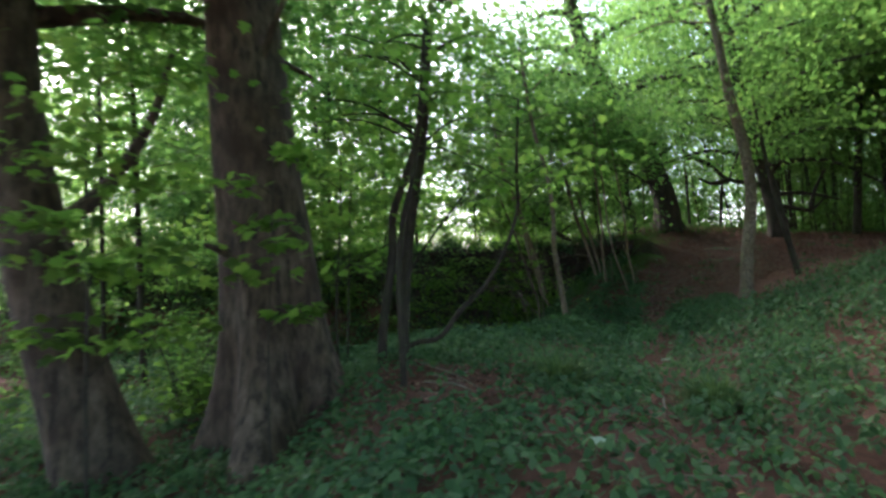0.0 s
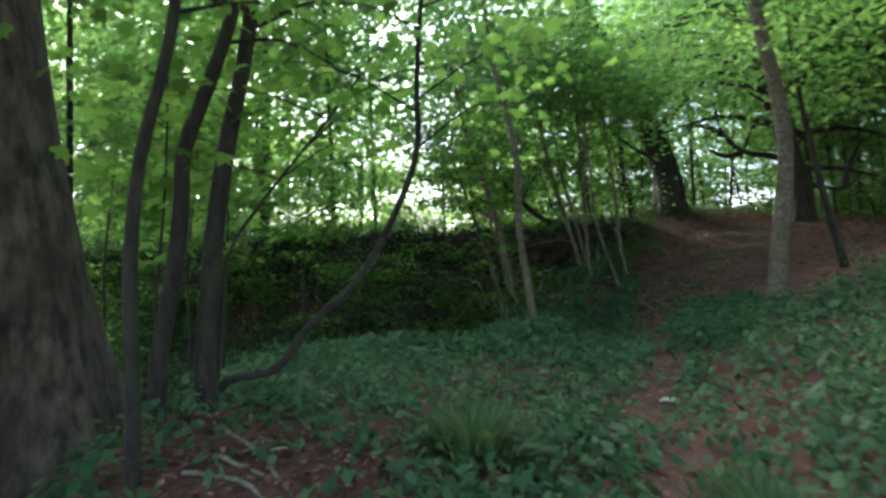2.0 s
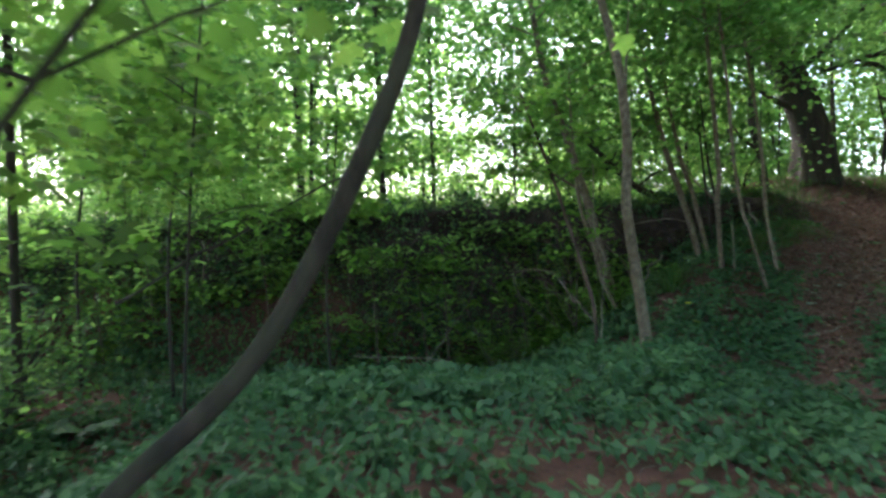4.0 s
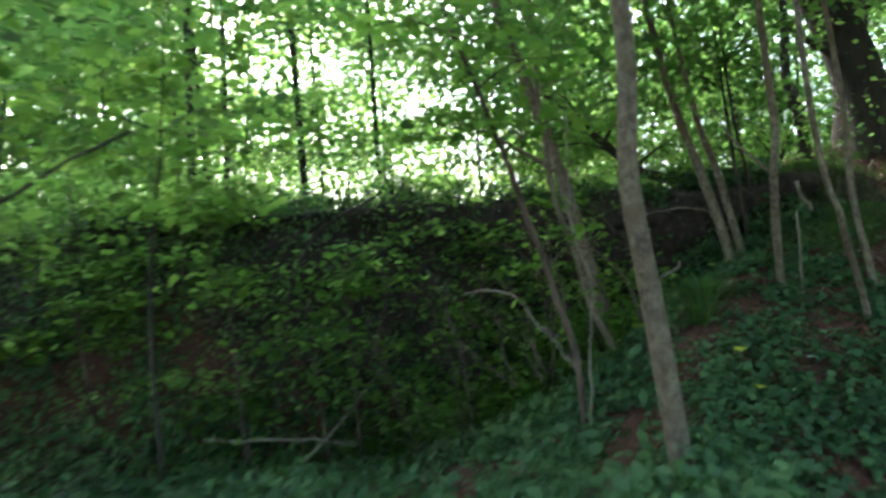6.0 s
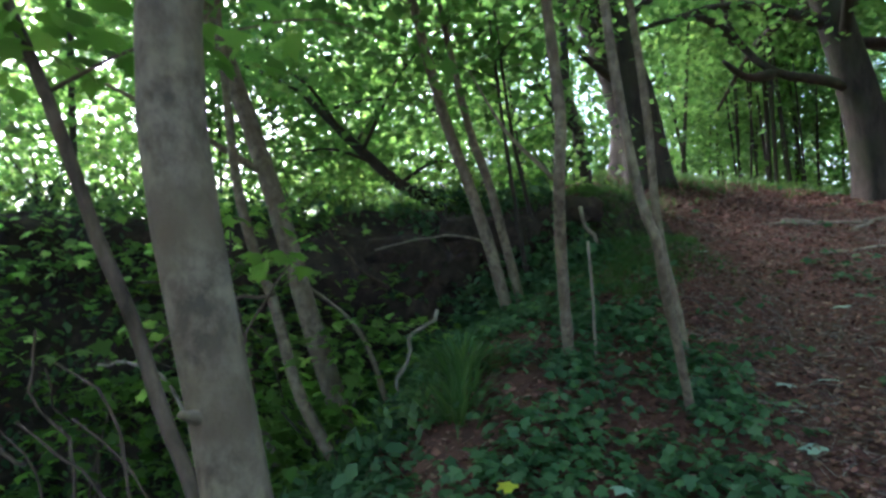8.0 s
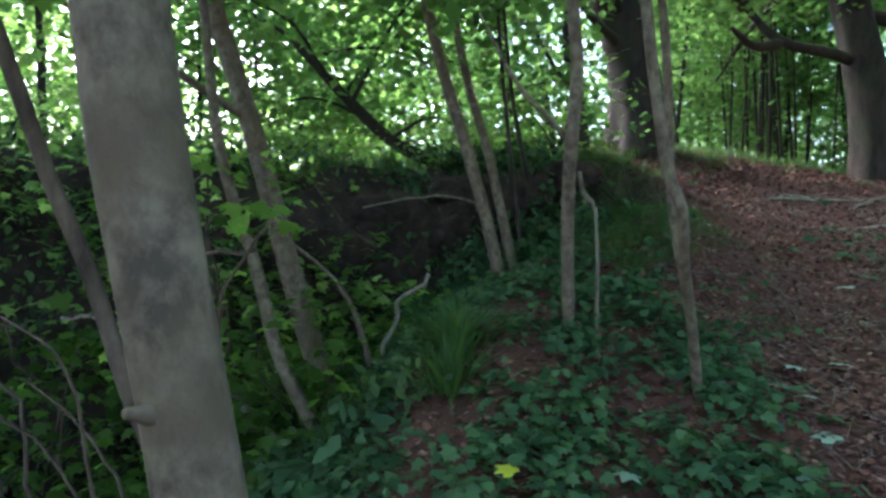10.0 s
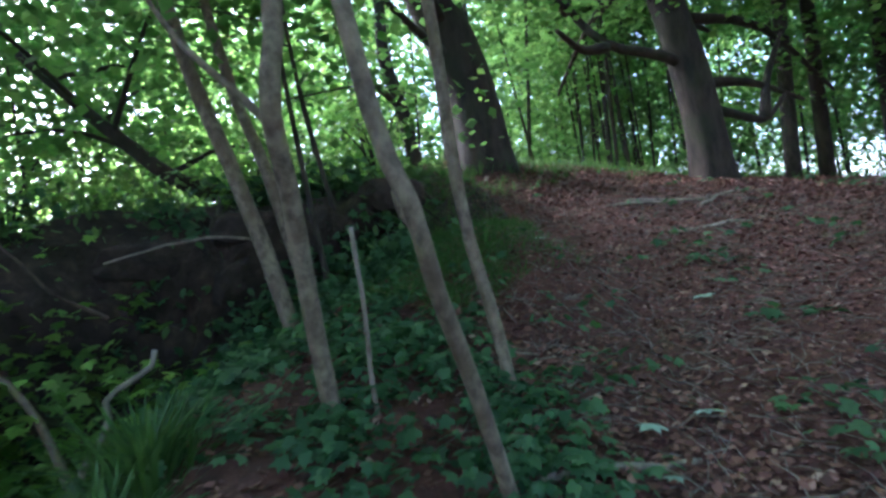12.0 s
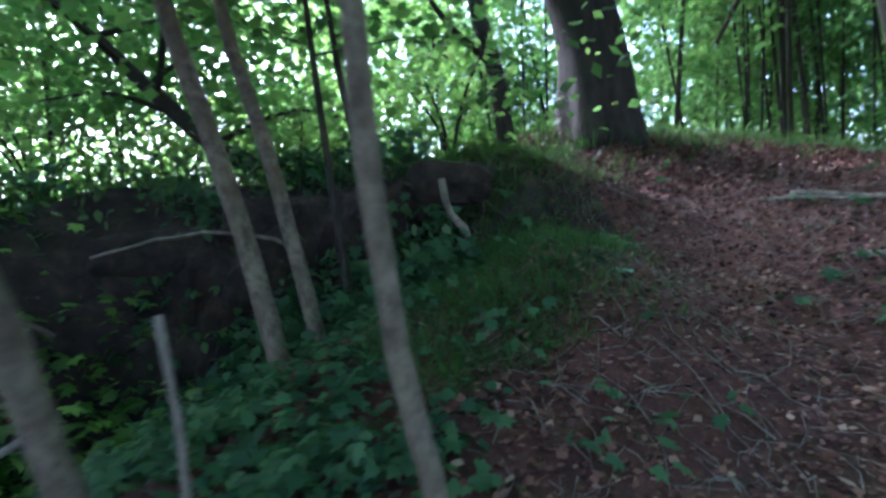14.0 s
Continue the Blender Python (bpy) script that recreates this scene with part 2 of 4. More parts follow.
PALMATE = np.array([(0, 0.0, 0), (0.28, -0.06, -0.04), (0.5, 0.16, -0.07), (0.3, 0.34, -0.02), (0.52, 0.62, -0.1), (0.2, 0.62, -0.02), (0, 1.0, -0.12),
                    (-0.2, 0.62, -0.02), (-0.52, 0.62, -0.1), (-0.3, 0.34, -0.02), (-0.5, 0.16, -0.07), (-0.28, -0.06, -0.04)])
PALM_F = [(0, 1, 2, 3), (0, 3, 4, 5), (0, 5, 6, 7), (0, 7, 8, 9), (0, 9, 10, 11)]
OVATE = np.array([(0, 0, 0), (0.28, 0.3, -0.07), (0.2, 0.7, -0.12), (0, 1, -0.16), (-0.2, 0.7, -0.12), (-0.28, 0.3, -0.07)])
OVATE_F = [(0, 1, 2, 3), (0, 3, 4, 5)]
KITE = np.array([(0, 0, 0), (0.42, 0.42, -0.06), (0, 1, -0.08), (-0.42, 0.42, -0.06)])
KITE_F = [(0, 1, 2), (0, 2, 3)]
BLADE = np.array([(-0.03, 0, 0), (0.03, 0, 0), (0.024, 0.5, 0.02), (0, 1, -0.2), (-0.024, 0.5, 0.02)])
BLADE_F = [(0, 1, 2, 4), (4, 2, 3)]


def scatter(name, template, tfaces, pos, size, yaw, pitch, roll, material):
    """One mesh of many leaves: each lies at pos, points along its yaw, hangs by its pitch and tips by its roll."""
    n, k = len(pos), len(template)
    cy, sy, cp, sp, cr, sr = np.cos(yaw), np.sin(yaw), np.cos(pitch), np.sin(pitch), np.cos(roll), np.sin(roll)
    ahead = np.stack([-sy * cp, cy * cp, sp], 1)
    right0 = np.stack([cy, sy, 0 * cy], 1)
    up0 = np.cross(right0, ahead)
    right = right0 * cr[:, None] + up0 * sr[:, None]
    up = np.cross(right, ahead)
    s = np.asarray(size)[:, None, None]
    v = pos[:, None, :] + s * (template[None, :, 0:1] * right[:, None] + template[None, :, 1:2] * ahead[:, None] + template[None, :, 2:3] * up[:, None])
    off = np.arange(n)[:, None] * k
    me = bpy.data.meshes.new(name)
    loops = np.concatenate([(off + np.array(f)[None]).reshape(n, -1) for f in tfaces], 1)
    sizes = np.array([len(f) for f in tfaces])
    me.vertices.add(n * k)
    me.vertices.foreach_set("co", v.reshape(-1).astype(np.float32))
    me.loops.add(loops.size)
    me.loops.foreach_set("vertex_index", loops.reshape(-1).astype(np.int32))
    tot = np.tile(sizes, n)
    me.polygons.add(len(tot))
    me.polygons.foreach_set("loop_start", np.r_[0, np.cumsum(tot)[:-1]].astype(np.int32))
    me.update(calc_edges=True)
    me.materials.append(material)
    return me


rng = np.random.default_rng(7)


def leaves(name, pos, lo, hi, material, shape="palmate", flat=0.5, droop=-0.35):
    t, f = {"palmate": (PALMATE, PALM_F), "ovate": (OVATE, OVATE_F), "kite": (KITE, KITE_F), "blade": (BLADE, BLADE_F)}[shape]
    n = len(pos)
    return scatter(name, t, f, np.asarray(pos), rng.uniform(lo, hi, n), rng.uniform(0, 6.283, n), rng.normal(droop, flat, n), rng.normal(0, flat, n), material)


# ---- ground ----
def build_ground():
    ax = np.unique(np.r_[np.linspace(-300, -30, 12), np.linspace(-30, -9, 30), np.arange(-9, 13, 0.11), np.linspace(13, 40, 36), np.linspace(40, 300, 12)])
    ay = np.unique(np.r_[np.linspace(-300, -30, 10), np.linspace(-30, -10, 24), np.arange(-10, 12, 0.11), np.linspace(12, 45, 45), np.linspace(45, 300, 12)])
    X, Y = np.meshgrid(ax, ay)
    Z = height(X, Y)
    # an uneven overhang at the lip of the old working
    d = wall_line(X) - Y
    lip = np.exp(-((d + 0.02) / 0.14) ** 2) * (1 - step(4.3, 5.1, X)) * (X > -12)
    Y2 = Y - lip * (0.36 + 0.16 * waves(X, Y, 3.1))
    face = np.exp(-((d - 0.15) / 0.25) ** 2) * (X < 5.4) * (X > -12)
    Y2 = Y2 + face * 0.12 * waves(X * 1.0, Z * 2.0, 4.0)
    n = len(ax)
    verts = np.stack([X, Y2, Z], -1).reshape(-1, 3)
    idx = np.arange(len(ay) * n).reshape(len(ay), n)
    faces = np.stack([idx[:-1, :-1], idx[:-1, 1:], idx[1:, 1:], idx[1:, :-1]], -1).reshape(-1, 4)
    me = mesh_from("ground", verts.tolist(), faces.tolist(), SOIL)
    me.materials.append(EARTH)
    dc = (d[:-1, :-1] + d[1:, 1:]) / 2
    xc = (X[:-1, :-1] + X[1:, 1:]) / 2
    # faces below the lip that take the shade-darkened earth
    in_shade = (dc > -0.4) & (dc < 1.1 + 0.3 * waves(xc, dc, 2.0)) & (xc < 5.7) & (xc > -13)
    me.polygons.foreach_set("material_index", in_shade.reshape(-1).astype(np.int32))
    tagged(new("ground", me), "woodland floor of brown soil and leaf litter with an old hollow", "ground", kind="structure")


build_ground()


# ---- trees ----
def crown_leaves(centres, per, spread, lo, hi, material, name="crown", shape="kite"):
    pos = []
    for c, rad in centres:
        n = int(per * rng.uniform(0.7, 1.3))
        p = rng.normal(0, 1, (n, 3)) * np.array([rad, rad, rad * spread])
        pos.append(p + np.array(c))
    return leaves(name, np.concatenate(pos), lo, hi, material, shape, 0.38, -0.3)


def tree(name, label, path, radii, material, sides=10, flare=0.0, top=None, limbs=(), crown=None, seed=1, category="tree", group="", dig=True, leaf=LEAF_CANOPY,
         limb_r=0.35, count=9, per=260, rad=0.7, lo=0.08, hi=0.14, crown_from=0.55, reach=2.2, shape="kite", lift=(-0.05, 0.5)):
    """A tree from its foot up: trunk along path, then up to top, limbs given by points, and a crown of leafy sprays on branches."""
    path = [np.array(p, float) for p in path]
    x0, y0 = path[0][0], path[0][1]
    if dig:
        path[0] = np.array([x0, y0, hz(x0, y0) - 0.06 - 0.35 * flare * (radii[0] > 0.2)])
    if top:
        path = path + [np.array(t, float) for t in top]
    base = new(name)
    base.location = path[0]
    tagged(base, label, category, group)
    o = path[0]
    full = spline([p - o for p in path], max(14, 5 * len(path)))
    v, f = tube(full, radii, sides, 0.10, seed, flare)
    child("trunk", mesh_from("trunk", v, f, material), base)
    r = random.Random(seed)
    for pts in limbs:
        pp = spline([np.array(p, float) - o for p in pts], 12)
        v, f = tube(pp, [radii[0] * limb_r, radii[0] * limb_r * 0.3], 7, 0.12, seed + 3)
        child("limb", mesh_from("limb", v, f, material), base)
    if crown:
        centres = []
        L = len(full)
        for b in range(count):
            k = int(L * (crown_from + (0.98 - crown_from) * (b + r.random()) / count))
            a = b * 2.399 + r.random()
            ln = reach * r.uniform(0.5, 1.1) * (1.15 - 0.5 * k / L)
            s = full[min(k, L - 1)]
            e = s + np.array([math.cos(a) * ln, math.sin(a) * ln, ln * r.uniform(*lift)])
            m = (s + e) / 2 + np.array([0, 0, 0.12 * ln])
            bp = spline([s, m, e], 7)
            br = max(0.008, radii[-1] * 0.7)
            v, f = tube(bp, [br, br * 0.3], 5, 0.1, b)
            child("branch", mesh_from("branch", v, f, material), base)
            for q in (2, 4, 5, 6):
                centres.append((bp[q] + np.array([r.gauss(0, .25), r.gauss(0, .25), r.gauss(0, .12)]) * rad, rad * r.uniform(0.6, 1.1)))
        child("crown", crown_leaves(centres, per / 4 * 1.25, 0.2, lo, hi, leaf, shape=shape), base)
    return base


PALE = "slim pale grey sapling with smooth ringed bark"
# saplings on the lip of the hollow
tree("sapling", "leaning grey sapling trunk with knots and a scar", [(1.7, 4.2, 0), (1.63, 4.19, 0.69), (1.54, 4.19, 1.34), (1.48, 4.19, 1.78), (1.5, 4.19, 2.44), (1.46, 4.2, 3.05)], [0.064, 0.056, 0.048, 0.04, 0.03],
     BARK_PALE, 16, 0.25, top=[(1.2, 4.45, 4.6), (1.0, 4.6, 6.6)], crown=True, seed=2, crown_from=0.7, count=8, reach=2.0, per=200,
     limbs=[((1.49, 4.2, 2.5), (1.58, 4.5, 3.2), (1.75, 4.9, 4.4)), ((1.53, 4.18, 1.28), (1.5, 4.13, 1.3), (1.49, 4.12, 1.305)), ((1.61, 4.18, 0.72), (1.64, 4.12, 0.74), (1.645, 4.11, 0.745))])
tree("sapling", PALE + " on the far slope", [(2.28, 7.35, 0), (1.95, 7.36, 1.34), (1.73, 7.36, 2.21), (1.44, 7.36, 3.15), (1.15, 7.36, 3.95)], [0.085, 0.07, 0.06, 0.04, 0.025],
     BARK_PALE, 12, 0.2, top=[(0.9, 7.3, 5.2), (0.6, 7.2, 6.8)], crown=True, seed=3, crown_from=0.62, count=9,
     limbs=[((1.73, 7.36, 2.25), (1.2, 7.2, 2.55), (0.5, 7.0, 2.9)), ((2.55, 7.25, 0.4), (2.27, 7.33, 1.19), (1.93, 7.4, 1.5))])
tree("sapling", PALE + " leaning over the hollow", [(2.1, 6.64, 0), (1.82, 6.74, 0.9), (1.74, 6.79, 1.28), (1.56, 6.86, 1.9), (1.47, 6.92, 2.72)], [0.042, 0.036, 0.03, 0.02, 0.014],
     BARK_PALE, 10, top=[(1.4, 6.95, 4.2)], crown=True, seed=4, crown_from=0.7, count=6, per=160)
tree("sapling", PALE + " growing in a pair", [(3.71, 7.72, 0), (3.56, 7.79, 1.77), (3.43, 7.85, 2.28), (3.26, 7.93, 2.89), (3.14, 7.99, 3.45)], [0.055, 0.05, 0.045, 0.03, 0.02],
     BARK_PALE, 10, top=[(2.9, 8.1, 4.8), (2.7, 8.2, 6.2)], crown=True, seed=5, crown_from=0.62, count=8)
tree("sapling", PALE + " growing in a pair", [(3.9, 7.87, 0), (3.76, 7.93, 1.88), (3.67, 7.97, 2.31), (3.54, 8.04, 2.8), (3.45, 8.08, 3.28)], [0.045, 0.042, 0.036, 0.026, 0.016],
     BARK_PALE, 10, top=[(3.2, 8.2, 4.9)], crown=True, seed=6, crown_from=0.62, count=6)
tree("sapling", "thin dark sapling against the bank", [(4.1, 8.1, 0), (4.02, 8.16, 2.11), (3.97, 8.2, 2.72)], [0.025, 0.02, 0.012], BARK_DARK, 8, top=[(3.9, 8.3, 4.0)], crown=True, seed=7, count=4, per=120)
tree("sapling", "thin dark sapling against the bank", [(4.32, 8.22, 0), (4.23, 8.3, 2.13), (4.13, 8.35, 2.77)], [0.025, 0.02, 0.012], BARK_DARK, 8, top=[(4.0, 8.4, 4.2)], crown=True, seed=8, count=4, per=120)
tree("sapling", "slim pale sapling forking above head height", [(3.35, 6.13, 0), (3.27, 6.02, 1.4), (3.2, 5.9, 1.8), (3.13, 5.76, 2.0), (3.18, 5.8, 2.3), (3.17, 5.82, 2.6)], [0.034, 0.032, 0.029, 0.024, 0.016],
     BARK_PALE, 12, 0.15, top=[(3.1, 5.9, 4.0), (3.0, 6.0, 5.8)], crown=True, seed=9, crown_from=0.68, count=8, limbs=[((3.15, 5.8, 1.95), (3.05, 5.85, 2.08), (2.95, 5.9, 2.2), (2.75, 6.0, 2.6))], limb_r=0.45)
tree("sapling", "slim pale sapling with a bent, knotted stem", [(3.66, 5.5, 0), (3.44, 5.33, 1.2), (3.31, 5.23, 1.45), (3.24, 5.16, 1.6), (3.2, 5.19, 1.75), (3.17, 5.2, 1.92), (3.13, 5.21, 2.2)], [0.023, 0.022, 0.021, 0.018, 0.014],
     BARK_PALE, 12, 0.2, top=[(3.05, 5.25, 3.4), (2.9, 5.3, 5.2)], crown=True, seed=10, crown_from=0.68, count=8, per=200)
tree("sapling", "slim pale sapling at the edge of the bare slope", [(4.0, 5.9, 0), (3.93, 5.91, 1.33), (3.89, 5.92, 1.52), (3.86, 5.93, 1.79), (3.84, 5.92, 2.0), (3.83, 5.92, 2.29)], [0.026, 0.025, 0.023, 0.019, 0.013],
     BARK_PALE, 12, 0.2, top=[(3.7, 6.0, 3.8), (3.5, 6.1, 5.4)], crown=True, seed=11, crown_from=0.68, count=8, per=200)
tree("sapling", "grey young tree standing in nettles beside the path", [(5.05, 3.1, 0), (5.15, 3.1, 1.48), (5.32, 3.1, 2.86), (5.25, 3.1, 3.65), (5.01, 3.1, 4.75), (4.85, 3.1, 5.86)], [0.13, 0.11, 0.095, 0.07, 0.05],
     BARK_PALE, 14, 0.2, top=[(4.65, 3.1, 7.06), (4.35, 3.2, 8.86)], crown=True, seed=12, crown_from=0.65, count=10)
tree("sapling", "thin dark sapling beside the slope", [(6.75, 3.78, 0), (6.49, 3.8, 2.15), (6.18, 3.81, 3.72), (5.98, 3.81, 5.11)], [0.07, 0.06, 0.04, 0.02], BARK_DARK, 10, crown=True, seed=13, count=6)
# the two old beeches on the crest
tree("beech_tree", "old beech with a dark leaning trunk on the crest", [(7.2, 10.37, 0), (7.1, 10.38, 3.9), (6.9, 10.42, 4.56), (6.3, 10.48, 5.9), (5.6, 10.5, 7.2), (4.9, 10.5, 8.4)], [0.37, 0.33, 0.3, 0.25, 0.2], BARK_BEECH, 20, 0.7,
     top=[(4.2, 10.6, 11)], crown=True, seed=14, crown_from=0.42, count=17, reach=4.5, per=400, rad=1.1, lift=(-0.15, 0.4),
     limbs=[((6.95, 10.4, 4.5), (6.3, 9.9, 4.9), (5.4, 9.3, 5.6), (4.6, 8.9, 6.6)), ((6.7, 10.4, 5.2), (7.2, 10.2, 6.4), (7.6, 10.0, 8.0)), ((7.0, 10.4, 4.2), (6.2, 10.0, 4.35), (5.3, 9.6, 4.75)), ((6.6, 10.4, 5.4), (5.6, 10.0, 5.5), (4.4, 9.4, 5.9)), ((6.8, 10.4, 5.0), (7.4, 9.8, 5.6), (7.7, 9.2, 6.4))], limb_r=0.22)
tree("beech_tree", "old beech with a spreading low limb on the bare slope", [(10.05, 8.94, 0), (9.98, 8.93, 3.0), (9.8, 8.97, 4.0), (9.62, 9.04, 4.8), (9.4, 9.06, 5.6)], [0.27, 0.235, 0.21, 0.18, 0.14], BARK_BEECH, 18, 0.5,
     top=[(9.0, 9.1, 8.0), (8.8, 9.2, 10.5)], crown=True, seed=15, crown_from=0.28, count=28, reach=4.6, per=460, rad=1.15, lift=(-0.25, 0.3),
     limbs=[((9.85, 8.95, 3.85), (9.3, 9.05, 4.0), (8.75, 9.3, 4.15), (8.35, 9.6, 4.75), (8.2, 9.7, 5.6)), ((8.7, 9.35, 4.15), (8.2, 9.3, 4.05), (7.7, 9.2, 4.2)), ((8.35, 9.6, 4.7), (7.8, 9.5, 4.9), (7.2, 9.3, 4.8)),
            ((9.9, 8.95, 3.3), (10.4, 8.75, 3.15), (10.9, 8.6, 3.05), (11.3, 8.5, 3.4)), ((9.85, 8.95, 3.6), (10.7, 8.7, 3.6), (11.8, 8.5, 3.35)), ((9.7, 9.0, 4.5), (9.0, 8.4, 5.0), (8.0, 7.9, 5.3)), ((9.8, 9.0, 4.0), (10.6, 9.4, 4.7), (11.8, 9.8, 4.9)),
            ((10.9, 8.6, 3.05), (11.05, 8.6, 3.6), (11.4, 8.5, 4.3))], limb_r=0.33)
# the start of the walk
tree("sycamore_tree", "stout sycamore with flaking grey-brown bark and stubs", [(-3.4, -0.38, 0), (-3.52, -0.38, 0.46), (-3.61, -0.4, 1.62), (-3.7, -0.41, 2.43), (-3.79, -0.43, 3.4), (-3.87, -0.44, 4.5)], [0.63, 0.57, 0.49, 0.42, 0.31, 0.2], BARK_SYC, 32, 1.4,
     top=[(-4.0, -0.47, 6.6), (-4.15, -0.47, 11)], crown=True, seed=16, crown_from=0.5, count=16, reach=5.0, per=560, lo=0.14, hi=0.2, rad=1.3,
     limbs=[((-3.8, -0.43, 3.2), (-3.5, -0.8, 4.1), (-3.0, -1.0, 5.2)), ((-3.35, -0.75, 0.75), (-3.1, -1.05, 0.86), (-3.0, -1.12, 0.9)), ((-3.5, -0.75, 2.6), (-3.35, -0.98, 2.66), (-3.28, -1.05, 2.68)), ((-3.9, -0.7, 1.5), (-4.15, -0.92, 1.62), (-4.22, -0.97, 1.65))], limb_r=0.12)
tree("sycamore_tree", "leaning sycamore trunk with grey mossy bark", [(-5.15, -1.2, 0), (-5.42, -1.2, -0.24), (-5.84, -1.2, 1.26), (-6.09, -1.2, 2.33), (-6.26, -1.2, 3.49), (-6.33, -1.2, 4.47)], [0.4, 0.37, 0.33, 0.29, 0.24, 0.2], BARK_SYC, 20, 0.5,
     top=[(-6.5, -1.25, 6.5), (-6.6, -1.3, 9.5)], crown=True, seed=17, crown_from=0.5, count=14, reach=4.5, per=480, lo=0.14, hi=0.2, rad=1.2,
     limbs=[((-5.95, -1.2, 1.7), (-5.5, -0.6, 2.4), (-5.1, -0.2, 3.4), (-4.9, 0.0, 4.4))], limb_r=0.3)
tree("hazel_stem", "dark slender hazel stem in a clump", [(-1.88, -0.75, 0), (-1.91, -0.75, 0.57), (-1.88, -0.75, 0.93), (-1.84, -0.75, 1.39), (-1.76, -0.75, 1.96), (-1.63, -0.75, 2.61)], [0.078, 0.066, 0.05, 0.032], BARK_DARK, 10, top=[(-1.45, -0.75, 4.4)], crown=True, seed=20, count=7, per=26, crown_from=0.6, reach=1.5, rad=0.4, shape="palmate", lo=0.09, hi=0.15, leaf=LEAF_NEAR, group="hazel clump")
tree("hazel_stem", "dark slender hazel stem in a clump", [(-2.18, -0.9, 0), (-2.15, -0.9, 0.62), (-2.06, -0.9, 1.15), (-2.01, -0.9, 1.6), (-2.0, -0.9, 1.92), (-1.86, -0.9, 2.34), (-1.74, -0.9, 2.67)], [0.062, 0.055, 0.043, 0.026], BARK_DARK, 10, top=[(-1.5, -0.9, 4.4)], crown=True, seed=18, count=7, per=26, crown_from=0.6, reach=1.5, rad=0.4, shape="palmate", lo=0.09, hi=0.15, leaf=LEAF_NEAR, group="hazel clump")
tree("hazel_stem", "dark slender hazel stem in a clump", [(-1.94, -1.8, 0), (-1.95, -1.8, 0.63), (-1.96, -1.8, 1.08), (-1.94, -1.8, 1.49), (-1.9, -1.8, 1.77), (-1.8, -1.8, 2.17)], [0.04, 0.036, 0.03, 0.02], BARK_DARK, 10, top=[(-1.6, -1.8, 3.9)], crown=True, seed=19, count=7, per=26, crown_from=0.6, reach=1.5, rad=0.4, shape="palmate", lo=0.09, hi=0.15, leaf=LEAF_NEAR, group="hazel clump")
tree("hazel_stem", "dark arching hazel stem reaching over the undergrowth", [(-1.89, -0.65, 0), (-1.81, -0.65, 0.34), (-1.46, -0.65, 0.42), (-1.2, -0.65, 0.73), (-0.84, -0.65, 1.07), (-0.57, -0.65, 1.53), (-0.39, -0.65, 2.02), (-0.38, -0.65, 2.48)], [0.035, 0.03, 0.022, 0.014], BARK_DARK, 10, top=[(-0.3, -0.6, 3.5)], crown=True, seed=34, count=7, per=26, crown_from=0.6, reach=1.5, rad=0.4, shape="palmate", lo=0.09, hi=0.15, leaf=LEAF_NEAR, group="hazel clump")
tree("hazel_stem", "thin dark hazel shoot in a clump", [(-1.9, -0.6, 0), (-1.85, -0.6, 0.58), (-1.77, -0.6, 1.3), (-1.54, -0.6, 1.65), (-1.28, -0.6, 1.98), (-1.11, -0.6, 2.19)], [0.018, 0.014, 0.008], BARK_DARK, 8, top=[(-0.8, -0.6, 2.6)], crown=True, seed=35, count=7, per=26, crown_from=0.6, reach=1.5, rad=0.4, shape="palmate", lo=0.09, hi=0.15, leaf=LEAF_NEAR, group="hazel clump")
tree("sapling", "thin leafy sycamore sapling beside the stout trunk", [(-3.3, -1.9, 0), (-3.3, -1.9, 0.6), (-3.26, -1.92, 1.4), (-3.2, -1.95, 2.6)], [0.014, 0.012, 0.009, 0.005], BARK_DARK, 7, crown=True, seed=31, crown_from=0.45, count=6, reach=0.6, per=22, rad=0.2, lo=0.12, hi=0.18, leaf=LEAF_NEAR, shape="palmate")
tree("sapling", "thin leafy sycamore sapling at the hollow's side", [(-2.85, 0.9, 0), (-2.87, 0.9, 0.9), (-2.8, 0.92, 1.9), (-2.75, 0.9, 3.4)], [0.02, 0.016, 0.012, 0.006], BARK_DARK, 7, crown=True, seed=32, crown_from=0.4, count=7, reach=1.0, per=36, rad=0.35, lo=0.12, hi=0.18, leaf=LEAF_NEAR, shape="palmate")
tree("sapling", "thin leafy sycamore sapling on the hollow's side", [(-4.9, -2.2, 0), (-4.9, -2.2, 0.9), (-4.85, -2.2, 1.9), (-4.8, -2.2, 3.2)], [0.02, 0.016, 0.012, 0.006], BARK_DARK, 7, crown=True, seed=36, crown_from=0.3, count=9, reach=1.0, per=60, rad=0.35, lo=0.11, hi=0.17, leaf=LEAF_NEAR, shape="palmate")
tree("sapling", "thin leafy sapling standing in the hollow", [(-2.9, 3.2, 0), (-2.85, 3.2, 1.0), (-2.8, 3.25, 2.4), (-2.7, 3.3, 4.0)], [0.018, 0.015, 0.012, 0.007], BARK_DARK, 7, crown=True, seed=33, crown_from=0.45, count=9, reach=1.2, per=70, rad=0.35, lo=0.09, hi=0.14, leaf=LEAF_NEAR, shape="palmate")
